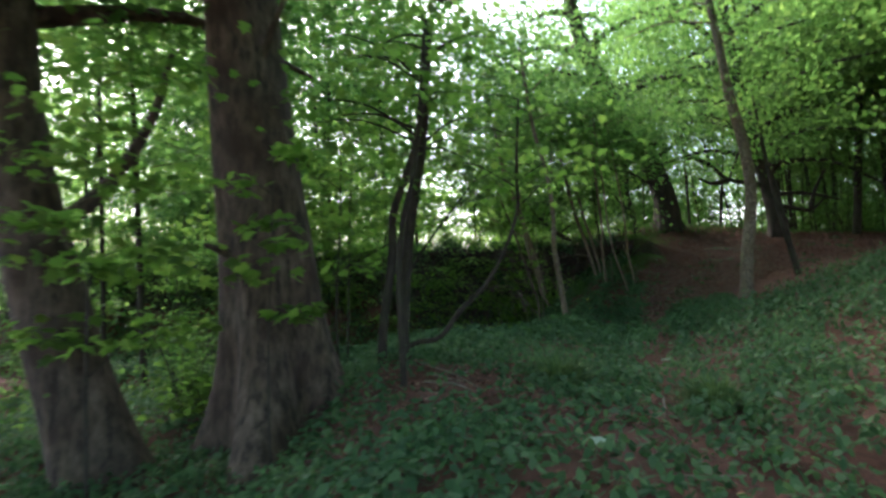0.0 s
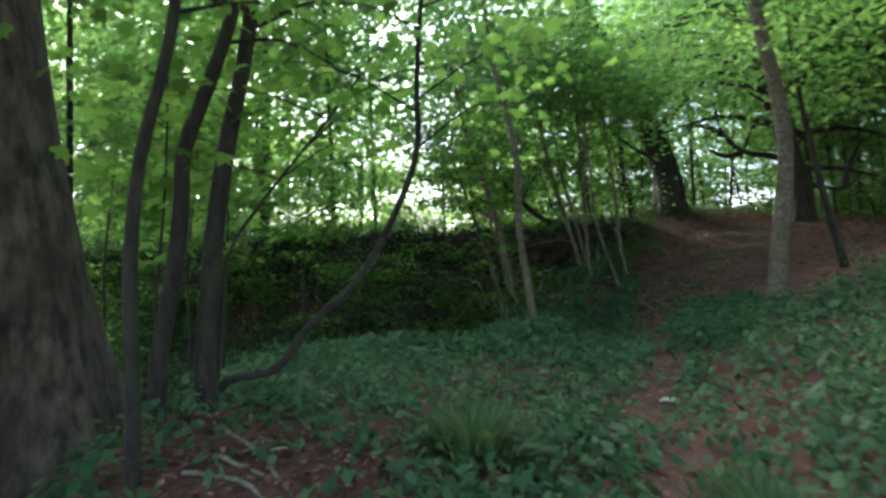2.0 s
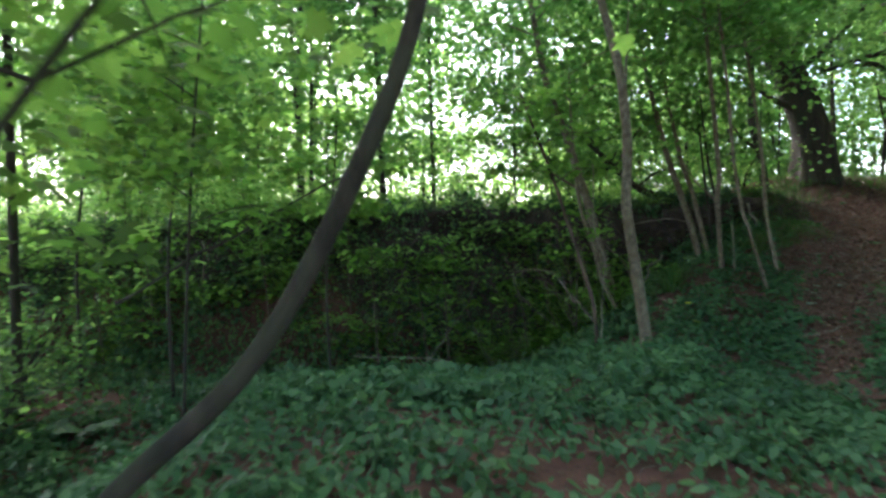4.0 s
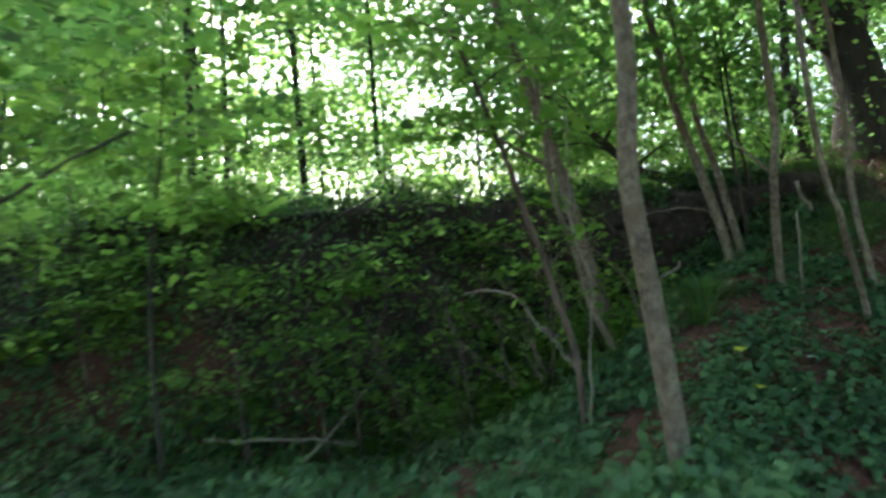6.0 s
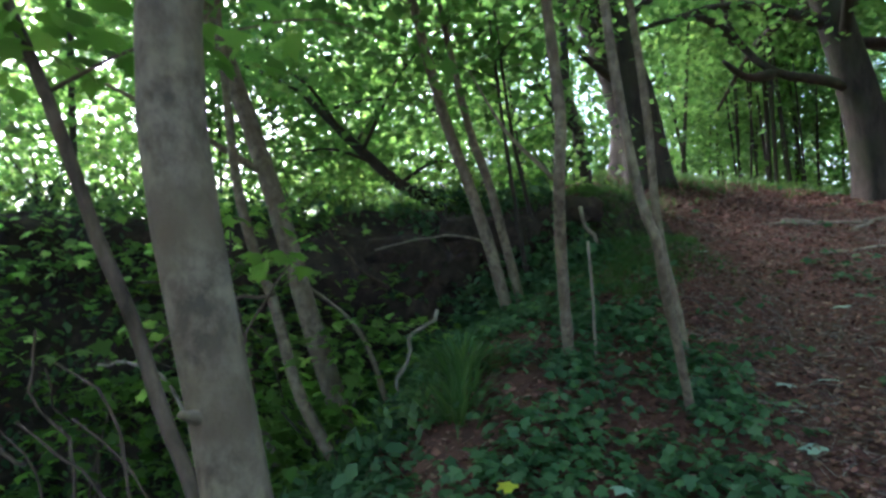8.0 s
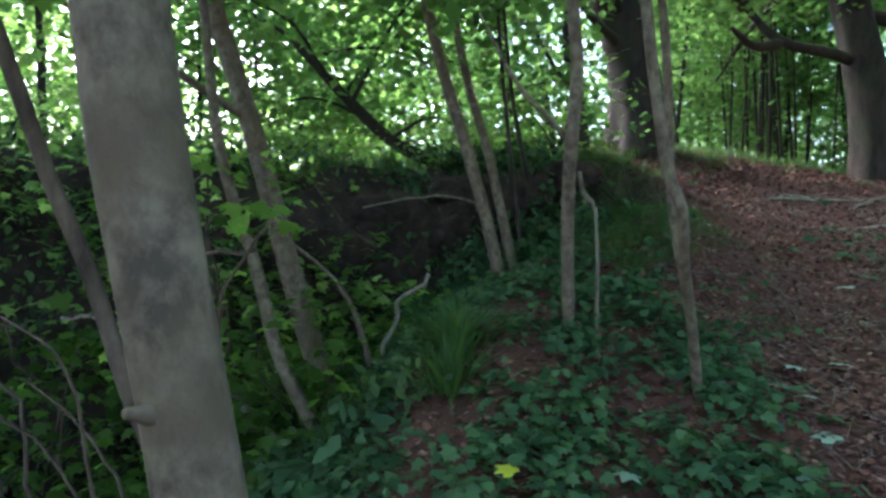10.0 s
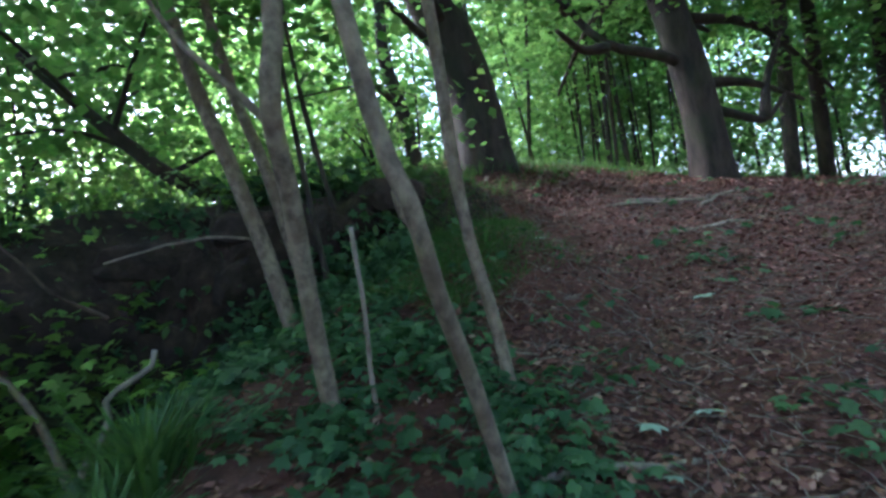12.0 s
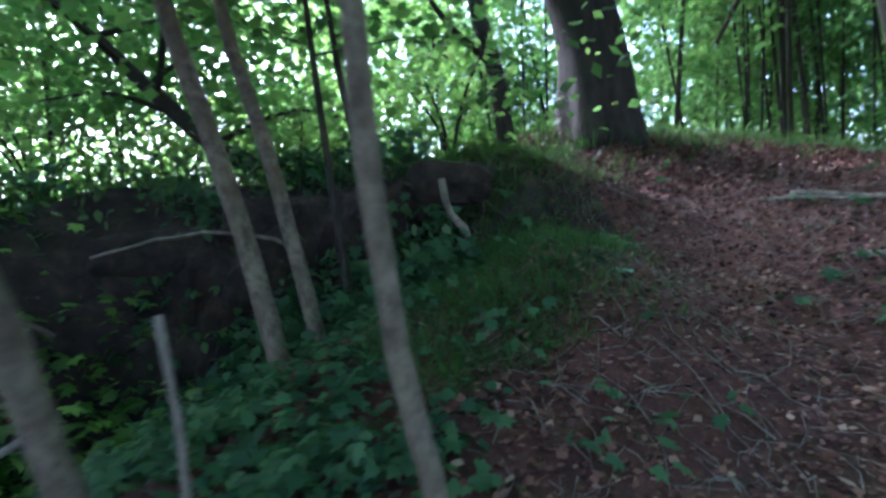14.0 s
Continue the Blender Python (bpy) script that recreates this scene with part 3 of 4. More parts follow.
for k, (x, y, h) in enumerate(((-2.2, 6.2, 4.6), (-3.9, 5.0, 4.8), (-5.6, 5.8, 5.0))):
    z = hz(x, y)
    tree("sapling", "slender young sycamore with broad sunlit leaves in the hollow", [(x, y, 0), (x - 0.05, y, z + 0.4 * h), (x + 0.08, y + 0.1, z + 0.75 * h), (x + 0.1, y + 0.2, z + h)], [0.026, 0.02, 0.014, 0.006], BARK_DARK, 8, crown=True, seed=40 + k,
         crown_from=0.55, count=9, reach=1.5, per=70, rad=0.5, lo=0.1, hi=0.17, leaf=LEAF_NEAR, shape="palmate", group="young sycamores in the hollow")
tree("sapling", "slim brown sapling leaning out of the hollow", [(1.45, 5.45, 0), (1.37, 5.45, 0.76), (1.28, 5.45, 1.04), (1.18, 5.45, 1.41), (1.08, 5.45, 1.69), (1.02, 5.45, 1.9)], [0.03, 0.027, 0.022, 0.014], BARK_SYC, 10, top=[(0.5, 5.5, 3.4)], crown=True, seed=37, crown_from=0.6, count=6, per=50, reach=0.9, rad=0.3, leaf=LEAF_NEAR, shape="palmate")
# on the bank
tree("sapling", "dark slanting stem reaching out of the bank", [(4.3, 9.3, 0), (3.93, 9.52, 2.3), (3.33, 9.75, 2.56), (2.98, 9.89, 2.91)], [0.09, 0.075, 0.06, 0.04], BARK_BEECH, 10, top=[(2.2, 10.2, 3.8)], crown=True, seed=21, count=7, per=240, crown_from=0.4)
tree("sapling", "dark young tree behind the bank's end", [(5.75, 9.56, 0), (5.65, 9.59, 3.24), (5.52, 9.63, 3.83), (5.52, 9.6, 4.42)], [0.08, 0.07, 0.055, 0.03], BARK_DARK, 10, top=[(5.4, 9.6, 6.5)], crown=True, seed=22, count=8, per=240, limbs=[((5.6, 9.6, 3.3), (5.2, 9.4, 3.5), (4.8, 9.2, 3.9))], limb_r=0.5)

# woods behind: on the plateau over the bank and along the crest
r = random.Random(5)


def wood(n, x0, x1, y0, y1, h0, h1, rr, label, low, per, reach, leaf, bk, avoid=lambda x, y: False, lo=0.1, hi=0.17, rad=0.85):
    made = 0
    while made < n:
        x, y = r.uniform(x0, x1), r.uniform(y0, y1)
        if avoid(x, y):
            continue
        made += 1
        h = r.uniform(h0, h1)
        z = hz(x, y)
        q = r.uniform(*rr)
        lx, ly = r.gauss(0, 0.07) * h, r.gauss(0, 0.05) * h
        tree("woodland_tree", label, [(x, y, 0), (x + lx * 0.3, y + ly * 0.3, z + h * 0.35), (x + lx * 0.6, y + ly * 0.6, z + h * 0.7), (x + lx, y + ly, z + h)], [q, q * 0.85, q * 0.6, q * 0.25],
             bk, 8, crown=True, seed=r.randint(1, 999), crown_from=low, count=11, per=per, reach=reach, leaf=leaf, lo=lo, hi=hi, rad=rad, group="background trees")


wood(12, -14, 4.5, 10.6, 16, 5, 9, (0.02, 0.045), "leafy young tree on the bank above the hollow", 0.12, 330, 2.4, LEAF_CANOPY, BARK_DARK)
wood(16, -22, 8, 16, 28, 8, 13, (0.035, 0.07), "leafy tree behind the bank", 0.1, 460, 3.4, LEAF_LIT, BARK_DARK, lo=0.14, hi=0.22, rad=1.2)
wood(28, 8, 30, 12.8, 30, 8, 13, (0.04, 0.085), "slender woodland tree beyond the crest", 0.32, 270, 2.8, LEAF_CANOPY, BARK_DARK, avoid=lambda x, y: y - 10.3 < 0.1 * (x - 7), lo=0.13, hi=0.2, rad=1.0)
wood(16, 11.5, 26, -2, 12, 7, 12, (0.08, 0.16), "woodland tree beside the slope", 0.34, 360, 3.0, LEAF_CANOPY, BARK_DARK, lo=0.12, hi=0.18, rad=1.0)
wood(7, 9, 27, 15, 26, 9, 14, (0.035, 0.075), "slender woodland tree in the wood beyond the crest", 0.22, 360, 3.0, LEAF_CANOPY, BARK_DARK, avoid=lambda x, y: y - 10.3 < 0.1 * (x - 7), lo=0.14, hi=0.21, rad=1.1)
wood(9, 14, 27, 5, 14, 9, 13, (0.05, 0.1), "leafy woodland tree beyond the bare slope", 0.16, 460, 3.2, LEAF_CANOPY, BARK_DARK, lo=0.13, hi=0.2, rad=1.2)
wood(26, 8.5, 21, 12.8, 18, 8, 11, (0.025, 0.055), "slim straight woodland stem beyond the crest", 0.55, 110, 1.8, LEAF_CANOPY, BARK_DARK, avoid=lambda x, y: y - 11.8 < 0.12 * (x - 7), lo=0.13, hi=0.2, rad=0.9)
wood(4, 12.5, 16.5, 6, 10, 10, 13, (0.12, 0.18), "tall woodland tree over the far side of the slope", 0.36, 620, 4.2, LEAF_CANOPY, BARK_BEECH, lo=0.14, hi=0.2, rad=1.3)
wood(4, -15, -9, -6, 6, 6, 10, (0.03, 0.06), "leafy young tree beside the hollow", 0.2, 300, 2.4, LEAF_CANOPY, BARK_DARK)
# added behind the camera, only to keep sky light off the ground
wood(14, -12, 12, -20, -11, 9, 14, (0.1, 0.2), "unseen woodland tree added behind the start of the walk for shade", 0.3, 90, 3.4, LEAF_CANOPY, BARK_DARK, lo=0.16, hi=0.24, rad=1.1)

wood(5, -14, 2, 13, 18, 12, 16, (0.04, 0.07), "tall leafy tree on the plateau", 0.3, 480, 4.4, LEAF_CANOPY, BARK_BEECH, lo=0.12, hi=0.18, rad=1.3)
# off-view trees on both sides, added so their crowns darken the first metres
wood(6, 7.5, 12, -8, 0, 10, 14, (0.12, 0.2), "tall off-view tree added beside the nettles for shade", 0.4, 450, 4.2, LEAF_CANOPY, BARK_BEECH, lo=0.12, hi=0.18, rad=1.3)
wood(4, -10, -7, -9, -4, 10, 14, (0.12, 0.2), "tall off-view tree added beside the hollow for shade", 0.4, 450, 4.2, LEAF_CANOPY, BARK_BEECH, lo=0.12, hi=0.18, rad=1.3)

# more added shade trees; avoid keeps the right-hand ones outside the view
wood(5, 4, 8.5, -10, -2, 9, 13, (0.12, 0.2), "tall unseen tree added behind the nettles for shade", 0.4, 600, 4.6, LEAF_CANOPY, BARK_BEECH, avoid=lambda x, y: y > x - 8.2, lo=0.13, hi=0.19, rad=1.3)
wood(3, -7, -4.5, -12, -8.5, 9, 13, (0.12, 0.2), "tall unseen tree added behind the start for shade", 0.4, 600, 4.6, LEAF_CANOPY, BARK_BEECH, lo=0.13, hi=0.19, rad=1.3)

# light blockers past the right edge of view: slope and beech, then path start
wood(9, 9.5, 15.5, 0.5, 5.5, 11, 14, (0.12, 0.2), "tall unseen tree added to shade the bare slope", 0.4, 520, 4.6, LEAF_CANOPY, BARK_BEECH, avoid=lambda x, y: y > 0.35 * x, lo=0.14, hi=0.2, rad=1.3)
wood(5, 2.6, 6.0, -9.8, -6.8, 10, 13, (0.12, 0.18), "tall unseen tree added to shade the start of the path", 0.4, 520, 4.6, LEAF_CANOPY, BARK_BEECH, lo=0.14, hi=0.2, rad=1.3)
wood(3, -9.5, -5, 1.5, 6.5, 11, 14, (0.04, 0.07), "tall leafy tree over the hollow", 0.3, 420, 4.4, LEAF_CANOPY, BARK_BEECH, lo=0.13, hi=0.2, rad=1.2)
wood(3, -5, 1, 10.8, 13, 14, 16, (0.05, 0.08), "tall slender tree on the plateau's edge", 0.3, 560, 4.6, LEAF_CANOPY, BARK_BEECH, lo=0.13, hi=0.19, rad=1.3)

# ---- bushes and thickets ----
def bush(x, y, h, w, n, leaf, label, lo=0.07, hi=0.12, group="", shape="kite"):
    z = hz(x, y)
    base = new("bush")
    base.location = (x, y, z - 0.03)
    tagged(base, label, "bush", group)
    rb = random.Random(int((x + 50) * 97 + (y + 50) * 31))
    cents = []
    for s in range(5):
        a = s * 1.26 + rb.random()
        q = w * rb.uniform(0.25, 0.6)
        e = np.array([math.cos(a) * q, math.sin(a) * q, h * rb.uniform(0.6, 1.0)])
        pts = spline([np.zeros(3), e * np.array([0.35, 0.35, 0.55]), e], 7)
        v, f = tube(pts, [0.018, 0.006], 5, 0.1, s)
        child("stem", mesh_from("stem", v, f, BARK_DARK), base)
        for k in (2, 3, 4, 5, 6):
            cents.append((pts[k] + np.array([rb.gauss(0, 0.2) * w, rb.gauss(0, 0.2) * w, rb.gauss(0, 0.06) * h]), w * rb.uniform(0.14, 0.3)))
    child("crown", crown_leaves(cents, n / 25, 0.4, lo, hi, leaf, shape=shape), base)


rb = random.Random(11)
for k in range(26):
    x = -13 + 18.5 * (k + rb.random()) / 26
    bush(x, float(wall_line(x)) + rb.uniform(0.25, 1.4), rb.uniform(0.35, 0.9), rb.uniform(0.6, 1.1), 420, LEAF_LIT, "leafy bright green bush on the bank's lip", 0.05, 0.09, "bank bushes")
for k in range(30):
    x, y = rb.uniform(7, 34), rb.uniform(18, 34)
    bush(x, y, rb.uniform(1.8, 4.5), rb.uniform(2.2, 3.8), 900, LEAF_CANOPY, "green thicket beyond the crest", 0.16, 0.28, "far thickets")
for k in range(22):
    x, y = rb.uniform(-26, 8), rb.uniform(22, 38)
    bush(x, y, rb.uniform(2, 4.5), rb.uniform(2.5, 4), 650, LEAF_LIT, "sunlit thicket beyond the plateau", 0.2, 0.32, "far thickets")
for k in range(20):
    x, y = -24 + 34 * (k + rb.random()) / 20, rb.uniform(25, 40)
    bush(x, y, rb.uniform(7, 14), rb.uniform(3.5, 5.5), 1500, LEAF_LIT, "tall sunlit foliage far behind the plateau", 0.2, 0.34, "far thickets")
for k in range(26):
    x, y = 9 + 30 * (k + rb.random()) / 26, rb.uniform(22, 36)
    bush(x, y, rb.uniform(6, 12), rb.uniform(3, 5), 1300, LEAF_CANOPY, "tall green foliage far beyond the crest", 0.18, 0.3, "far thickets")
for k in range(18):
    x, y = rb.uniform(25, 38), 1 + 24 * (k + rb.random()) / 18
    bush(x, y, rb.uniform(6, 11), rb.uniform(3, 5), 1300, LEAF_CANOPY, "tall green foliage far beside the slope", 0.18, 0.3, "far thickets")
for k in range(12):
    x, y = rb.uniform(13, 24), rb.uniform(-3, 13)
    bush(x, y, rb.uniform(0.8, 2.4), rb.uniform(1.4, 2.6), 520, LEAF_CANOPY, "dark green thicket beside the slope", 0.1, 0.18, "side thickets")
for x, y in ((-4.7, 0.6), (-5.2, 1.8)):
    bush(x, y, 0.9, 0.9, 300, LEAF_NEAR, "bright leafy undergrowth beside the trunks", 0.08, 0.13, "hollow bushes", "palmate")
for k in range(9):
    x, y = rb.uniform(-9, -4.2), rb.uniform(-6, 5)
    bush(x, y, rb.uniform(0.8, 2.0), rb.uniform(1.0, 1.8), 520, LEAF_CANOPY, "leafy undergrowth bush beside the hollow", 0.07, 0.12, "hollow bushes")


for k in range(22):
    x = -10.5 + 12.6 * (k + rb.random()) / 22
    bush(x, float(wall_line(x)) - rb.uniform(0.15, 2.3), rb.uniform(0.3, 0.75), rb.uniform(0.6, 1.0), 260, LEAF_NEAR, "broad-leaved green shrub growing out of the bank", 0.07, 0.13, "shrubs on the bank", "palmate")
for k in range(16):
    x = -7.5 + 9.3 * (k + rb.random()) / 16
    y = float(wall_line(x)) - rb.uniform(0.5, 2.4)
    z, h, a = hz(x, y), rb.uniform(1.2, 2.4), rb.uniform(-0.35, 0.3)
    tree("sapling", "thin grey stem with few leaves rising from the bank", [(x, y, 0), (x + 0.35 * a, y - 0.06, z + 0.4 * h), (x + 0.7 * a, y - 0.05, z + 0.75 * h), (x + a, y, z + h)], [0.016, 0.013, 0.01, 0.005], BARK_SYC, 7, crown=True, seed=60 + k, crown_from=0.55, count=4,
         per=30, reach=0.6, rad=0.25, lo=0.07, hi=0.12, leaf=LEAF_NEAR, shape="palmate", group="thin stems on the bank")


def fern(x, y, n, ln):
    """A crown of arching fronds, each a rib with paired leaflets."""
    base = new("fern")
    base.location = (x, y, hz(x, y))
    tagged(base, "green fern with arching fronds on the hollow's side", "fern", "ferns in the hollow")
    for k in range(n):
        a, q = k * 6.283 / n + rb.uniform(-0.3, 0.3), ln * rb.uniform(0.7, 1.1)
        s = np.linspace(0.06, 1, 13)
        out, up = q * s * (0.95 - 0.15 * s), q * (0.95 * s - 0.75 * s * s)
        c = np.stack([-np.sin(a) * out, np.cos(a) * out, up], 1)
        w = q * 0.62 * np.sin(np.pi * np.clip(0.12 + 0.88 * s, 0, 1)) ** 0.8 * 0.42 + 0.01
        pos, size = np.concatenate([c, c]), np.concatenate([w, w])
        yaw = np.concatenate([a + 1.25 + 0 * s, a - 1.25 + 0 * s])
        child("frond", scatter("frond", OVATE * np.array([0.75, 1, 1]), OVATE_F, pos, size, yaw, np.full(26, -0.2), np.zeros(26), LEAF_HERB), base)


for x, y in ((-2.9, 4.6), (-2.0, 4.3), (-3.6, 5.4), (-1.5, 5.0), (-2.6, 5.7), (-4.4, 5.9), (-3.1, 6.5), (-1.0, 5.7), (-5.2, 6.6), (0.1, 4.9), (-0.5, 4.2), (-4.6, 4.4), (1.1, 6.0), (1.9, 7.2)):
    fern(x, y, rb.randint(7, 10), rb.uniform(0.42, 0.62))


# ---- low plants ----
def plants(name, label, n, x0, x1, y0, y1, keep, lo, hi, h0, h1, material, shape, per=6, droop=-0.25, flat=0.35, spread=0.09, category="undergrowth"):
    """Leafy plants as one sheet: clumps whose leaves stand out round a stem."""
    x, y = rng.uniform(x0, x1, n), rng.uniform(y0, y1, n)
    ok = rng.uniform(0, 1, n) < keep(x, y)
    x, y = x[ok], y[ok]
    m = len(x)
    z = height(x, y)
    hh = rng.uniform(h0, h1, m)
    X = np.repeat(np.stack([x, y, z], 1), per, 0)
    a = rng.uniform(0, 6.283, m * per)
    k = np.tile(np.arange(per), m) / per
    rad = spread * rng.uniform(0.3, 1.2, m * per)
    X[:, 0] += -np.sin(a) * rad
    X[:, 1] += np.cos(a) * rad
    X[:, 2] += np.repeat(hh, per) * (0.45 + 0.55 * k) + 0.01
    t, f = {"palmate": (PALMATE, PALM_F), "ovate": (OVATE, OVATE_F), "kite": (KITE, KITE_F), "blade": (BLADE, BLADE_F)}[shape]
    N = m * per
    me = scatter(name, t, f, X, rng.uniform(lo, hi, N), a, rng.normal(droop, flat, N), rng.normal(0, flat, N), material)
    return tagged(new(name, me), label, category, kind="stuff")


def rim(x, y):
    return wall_line(x) - y


def patchy(x, y, s=1.1, k=0.0, lo=-0.25, hi=0.35):
    return step(lo, hi, waves(x, y, s, k) + 0.4 * waves(x, y, s * 2.7, k + 2))


veg = lambda x, y: np.clip(1.06 - bare(x, y), 0, 1)
plants("slope_plants", "low sycamore seedlings covering the slope above the hollow", 11500, 0.6, 5.0, 1.6, 8.6,
       lambda x, y: veg(x, y) * (0.12 + 0.88 * patchy(x, y, 2.3, 0.0, -0.45, 0.3)) * step(0.3, 0.9, rim(x, y)) * step(-0.6, 0.6, x - 1.1 + 0.15 * (y - 3)), 0.035, 0.07, 0.03, 0.13, LEAF_HERB, "palmate", 6, -0.3, 0.35, 0.09)
plants("nettle_bed", "dense dark green nettles beside the path", 9000, 0.2, 9, -8, 4.4,
       lambda x, y: veg(x, y) * step(-0.2, 0.3, x - np.interp(y, [-8, -3, 0, 3, 4], [0.2, 1.1, 2.2, 3.6, 4.4])) * (0.45 + 0.55 * patchy(x, y, 1.3, 1.0)) * (1 - step(1.9, 2.9, y - 0.25 * np.clip(x - 5, 0, 3))), 0.055, 0.11, 0.1, 0.42, LEAF_HERB, "ovate", 7, -0.4, 0.35, 0.11)
plants("woodland_herbs", "low green herbs on the shaded woodland floor", 20000, -8, 3, -8.5, 4.5,
       lambda x, y: veg(x, y) * (0.4 + 0.6 * patchy(x, y, 1.2, 3.0, -0.4, 0.45)) * (1 - 0.75 * step(2.0, 3.2, y)) * (1 - 0.85 * np.exp(-((x + 1.2) ** 2 / 0.9 + (y + 2.0) ** 2 / 0.7))) * (x < np.interp(y, [-8, -3, 0, 3, 4], [0.2, 1.1, 2.2, 3.6, 4.4])) * (1 - step(2.2, 3.2, y) * step(0.8, 1.8, x)), 0.05, 0.12, 0.03, 0.22, LEAF_HERB, "ovate", 5, -0.3, 0.5, 0.12)
plants("hollow_herbs", "dark ferns and ivy down the side of the hollow", 12000, -9, 2.2, 2.5, 9,
       lambda x, y: step(0.4, 1.3, rim(x, y)) * (0.08 + 0.92 * patchy(x, y, 1.9, 4.0, -0.1, 0.4)) * (1 - 0.95 * np.exp(-((x - 0.5) ** 2 / 1.1 + (y - 5.8) ** 2 / 3.5))) * step(-1.4, 0.2, 1.8 - x - 0.1 * y), 0.06, 0.14, 0.03, 0.3, LEAF_HERB, "ovate", 7, -0.2, 0.55, 0.14)
plants("slope_seedlings", "scattered seedlings on the bare leaf litter", 900, 3.4, 12, 4, 11,
       lambda x, y: bare(x, y) * patchy(x, y, 2.0, 6.0, 0.1, 0.6) * 0.6, 0.045, 0.09, 0.04, 0.13, LEAF_HERB, "palmate", 5, -0.3, 0.3, 0.08)
plants("crest_grass", "bright green grass along the crest", 16000, 4.2, 26, 7.8, 15.5,
       lambda x, y: np.exp(-((y - np.interp(x, [4.4, 5.5, 7, 9, 12, 26], [8.3, 9.2, 10.5, 10.6, 11.2, 13.0])) / np.interp(x, [4, 7, 12, 26], [0.35, 0.7, 1.1, 1.6])) ** 2), 0.07, 0.19, 0.0, 0.02, LEAF_GRASS, "blade", 8, 1.0, 0.35, 0.05, "grass")
plants("mossy_grass", "short grass and moss at the end of the bank", 17000, 4.0, 6.4, 6.6, 10.2,
       lambda x, y: np.exp(-(((x - 4.75 - 0.25 * (y - 8)) / 0.55) ** 2)) * step(-0.1, 0.3, y - 6.6) * (0.4 + 0.6 * patchy(x, y, 2.2, 1.5)), 0.04, 0.09, 0.0, 0.01, LEAF_GRASS, "blade", 9, 0.8, 0.5, 0.06, "grass")
plants("bank_grass", "rough green grass on top of the bank", 6600, -14, 5.6, 7.4, 12.5,
       lambda x, y: step(-0.35 * step(2.8, 3.6, x), 0.2 - 0.3 * step(2.8, 3.6, x), -rim(x, y)) * (1 - step(0.6, 2.6, -rim(x, y))) * (1 - 0.85 * step(3.2, 4.4, x)), 0.1, 0.24, 0.0, 0.02, LEAF_GRASS, "blade", 7, 0.9, 0.45, 0.05, "grass")


def bank_cover(name, label, n, x0, x1, dens, lo, hi, material, shape, out):
    """Leaves that hang on the face of the bank."""
    x = rng.uniform(x0, x1, n)
    d = rng.uniform(-0.3, 2.6, n)
    ok = rng.uniform(0, 1, n) < dens(x, d)
    x, d = x[ok], d[ok]
    y = wall_line(x) - d
    z = height(x, y) + rng.uniform(0.02, out, len(x))
    pos = np.stack([x, y - rng.uniform(0.05, out, len(x)), z], 1)
    N = len(x)
    me = scatter(name, *{"palmate": (PALMATE, PALM_F), "ovate": (OVATE, OVATE_F)}[shape], pos, rng.uniform(lo, hi, N), rng.normal(3.14, 1.0, N), rng.normal(-0.55, 0.45, N), rng.normal(0, 0.45, N), material)
    tagged(new(name, me), label, "ivy", kind="stuff")


bank_cover("bank_ivy", "dark glossy ivy hanging on the bank", 42000, -13, 4.6, lambda x, d: (0.35 + 0.65 * patchy(x, d * 2.2, 1.5, 5.0, -0.5, 0.2)) * (1 - 0.55 * step(1.4, 2.8, x)) * (1 - step(2.2, 3.0, x) * step(0.5, 0.9, d)), 0.05, 0.10, LEAF_IVY, "ovate", 0.3)


bank_cover("bank_leaves", "scattered broad leaves hanging on the bare end of the bank", 30000, 1.0, 4.7, lambda x, d: patchy(x * 1.3, d * 9.0, 1.6, 1.0, 0.0, 0.5) * (d < 0.75) * 0.75, 0.05, 0.11, LEAF_HERB, "palmate", 0.25)


def bank_sprays(n):
    """Layered leafy sprays that stand out from the bank."""
    pos = []
    for _ in range(n):
        x, d = rng.uniform(-11, 2.8), rng.uniform(0.0, 1.9)
        y = float(wall_line(x)) - d
        c = np.array([x, y - 0.25, hz(x, y) + rng.uniform(0.15, 0.6)])
        for k in range(rng.integers(2, 5)):
            q = c + np.array([rng.normal(0, 0.3), rng.normal(0, 0.12), 0.12 * k])
            pos.append(q + rng.normal(0, 1, (rng.integers(14, 34), 3)) * np.array([0.24, 0.16, 0.035]))
    me = leaves("bank_sprays", np.concatenate(pos), 0.06, 0.11, LEAF_LIT, "palmate", 0.3, -0.3)
    tagged(new("bank_sprays", me), "yellow-green leafy sprays over the bank", "foliage", kind="stuff")


bank_sprays(120)


# ---- leaf litter and twigs ----
def litter(n, x0, x1, y0, y1, lo, hi, base=0.12):
    x, y = rng.uniform(x0, x1, n), rng.uniform(y0, y1, n)
    ok = (rng.uniform(0, 1, n) < base + (1 - base) * bare(x, y)) & ((rim(x, y) > 0.4) | (x > 5.4 + 0.3 * waves(x, y, 2.0)))
    x, y = x[ok], y[ok]
    N = len(x)
    pos = np.stack([x, y, height(x, y) + rng.uniform(0.004, 0.03, N)], 1)
    me = scatter("leaf_litter", KITE, KITE_F, pos, rng.uniform(lo, hi, N), rng.uniform(0, 6.283, N), rng.normal(0.0, 0.3, N), rng.normal(0, 0.35, N), LITTER)
    tagged(new("leaf_litter", me), "brown fallen leaves strewn over the bare slope", "leaf litter", kind="stuff")


litter(50000, -4, 11, -8, 10.5, 0.025, 0.055)
litter(12000, 1.6, 4.6, 3.4, 7.4, 0.02, 0.05, 0.75)
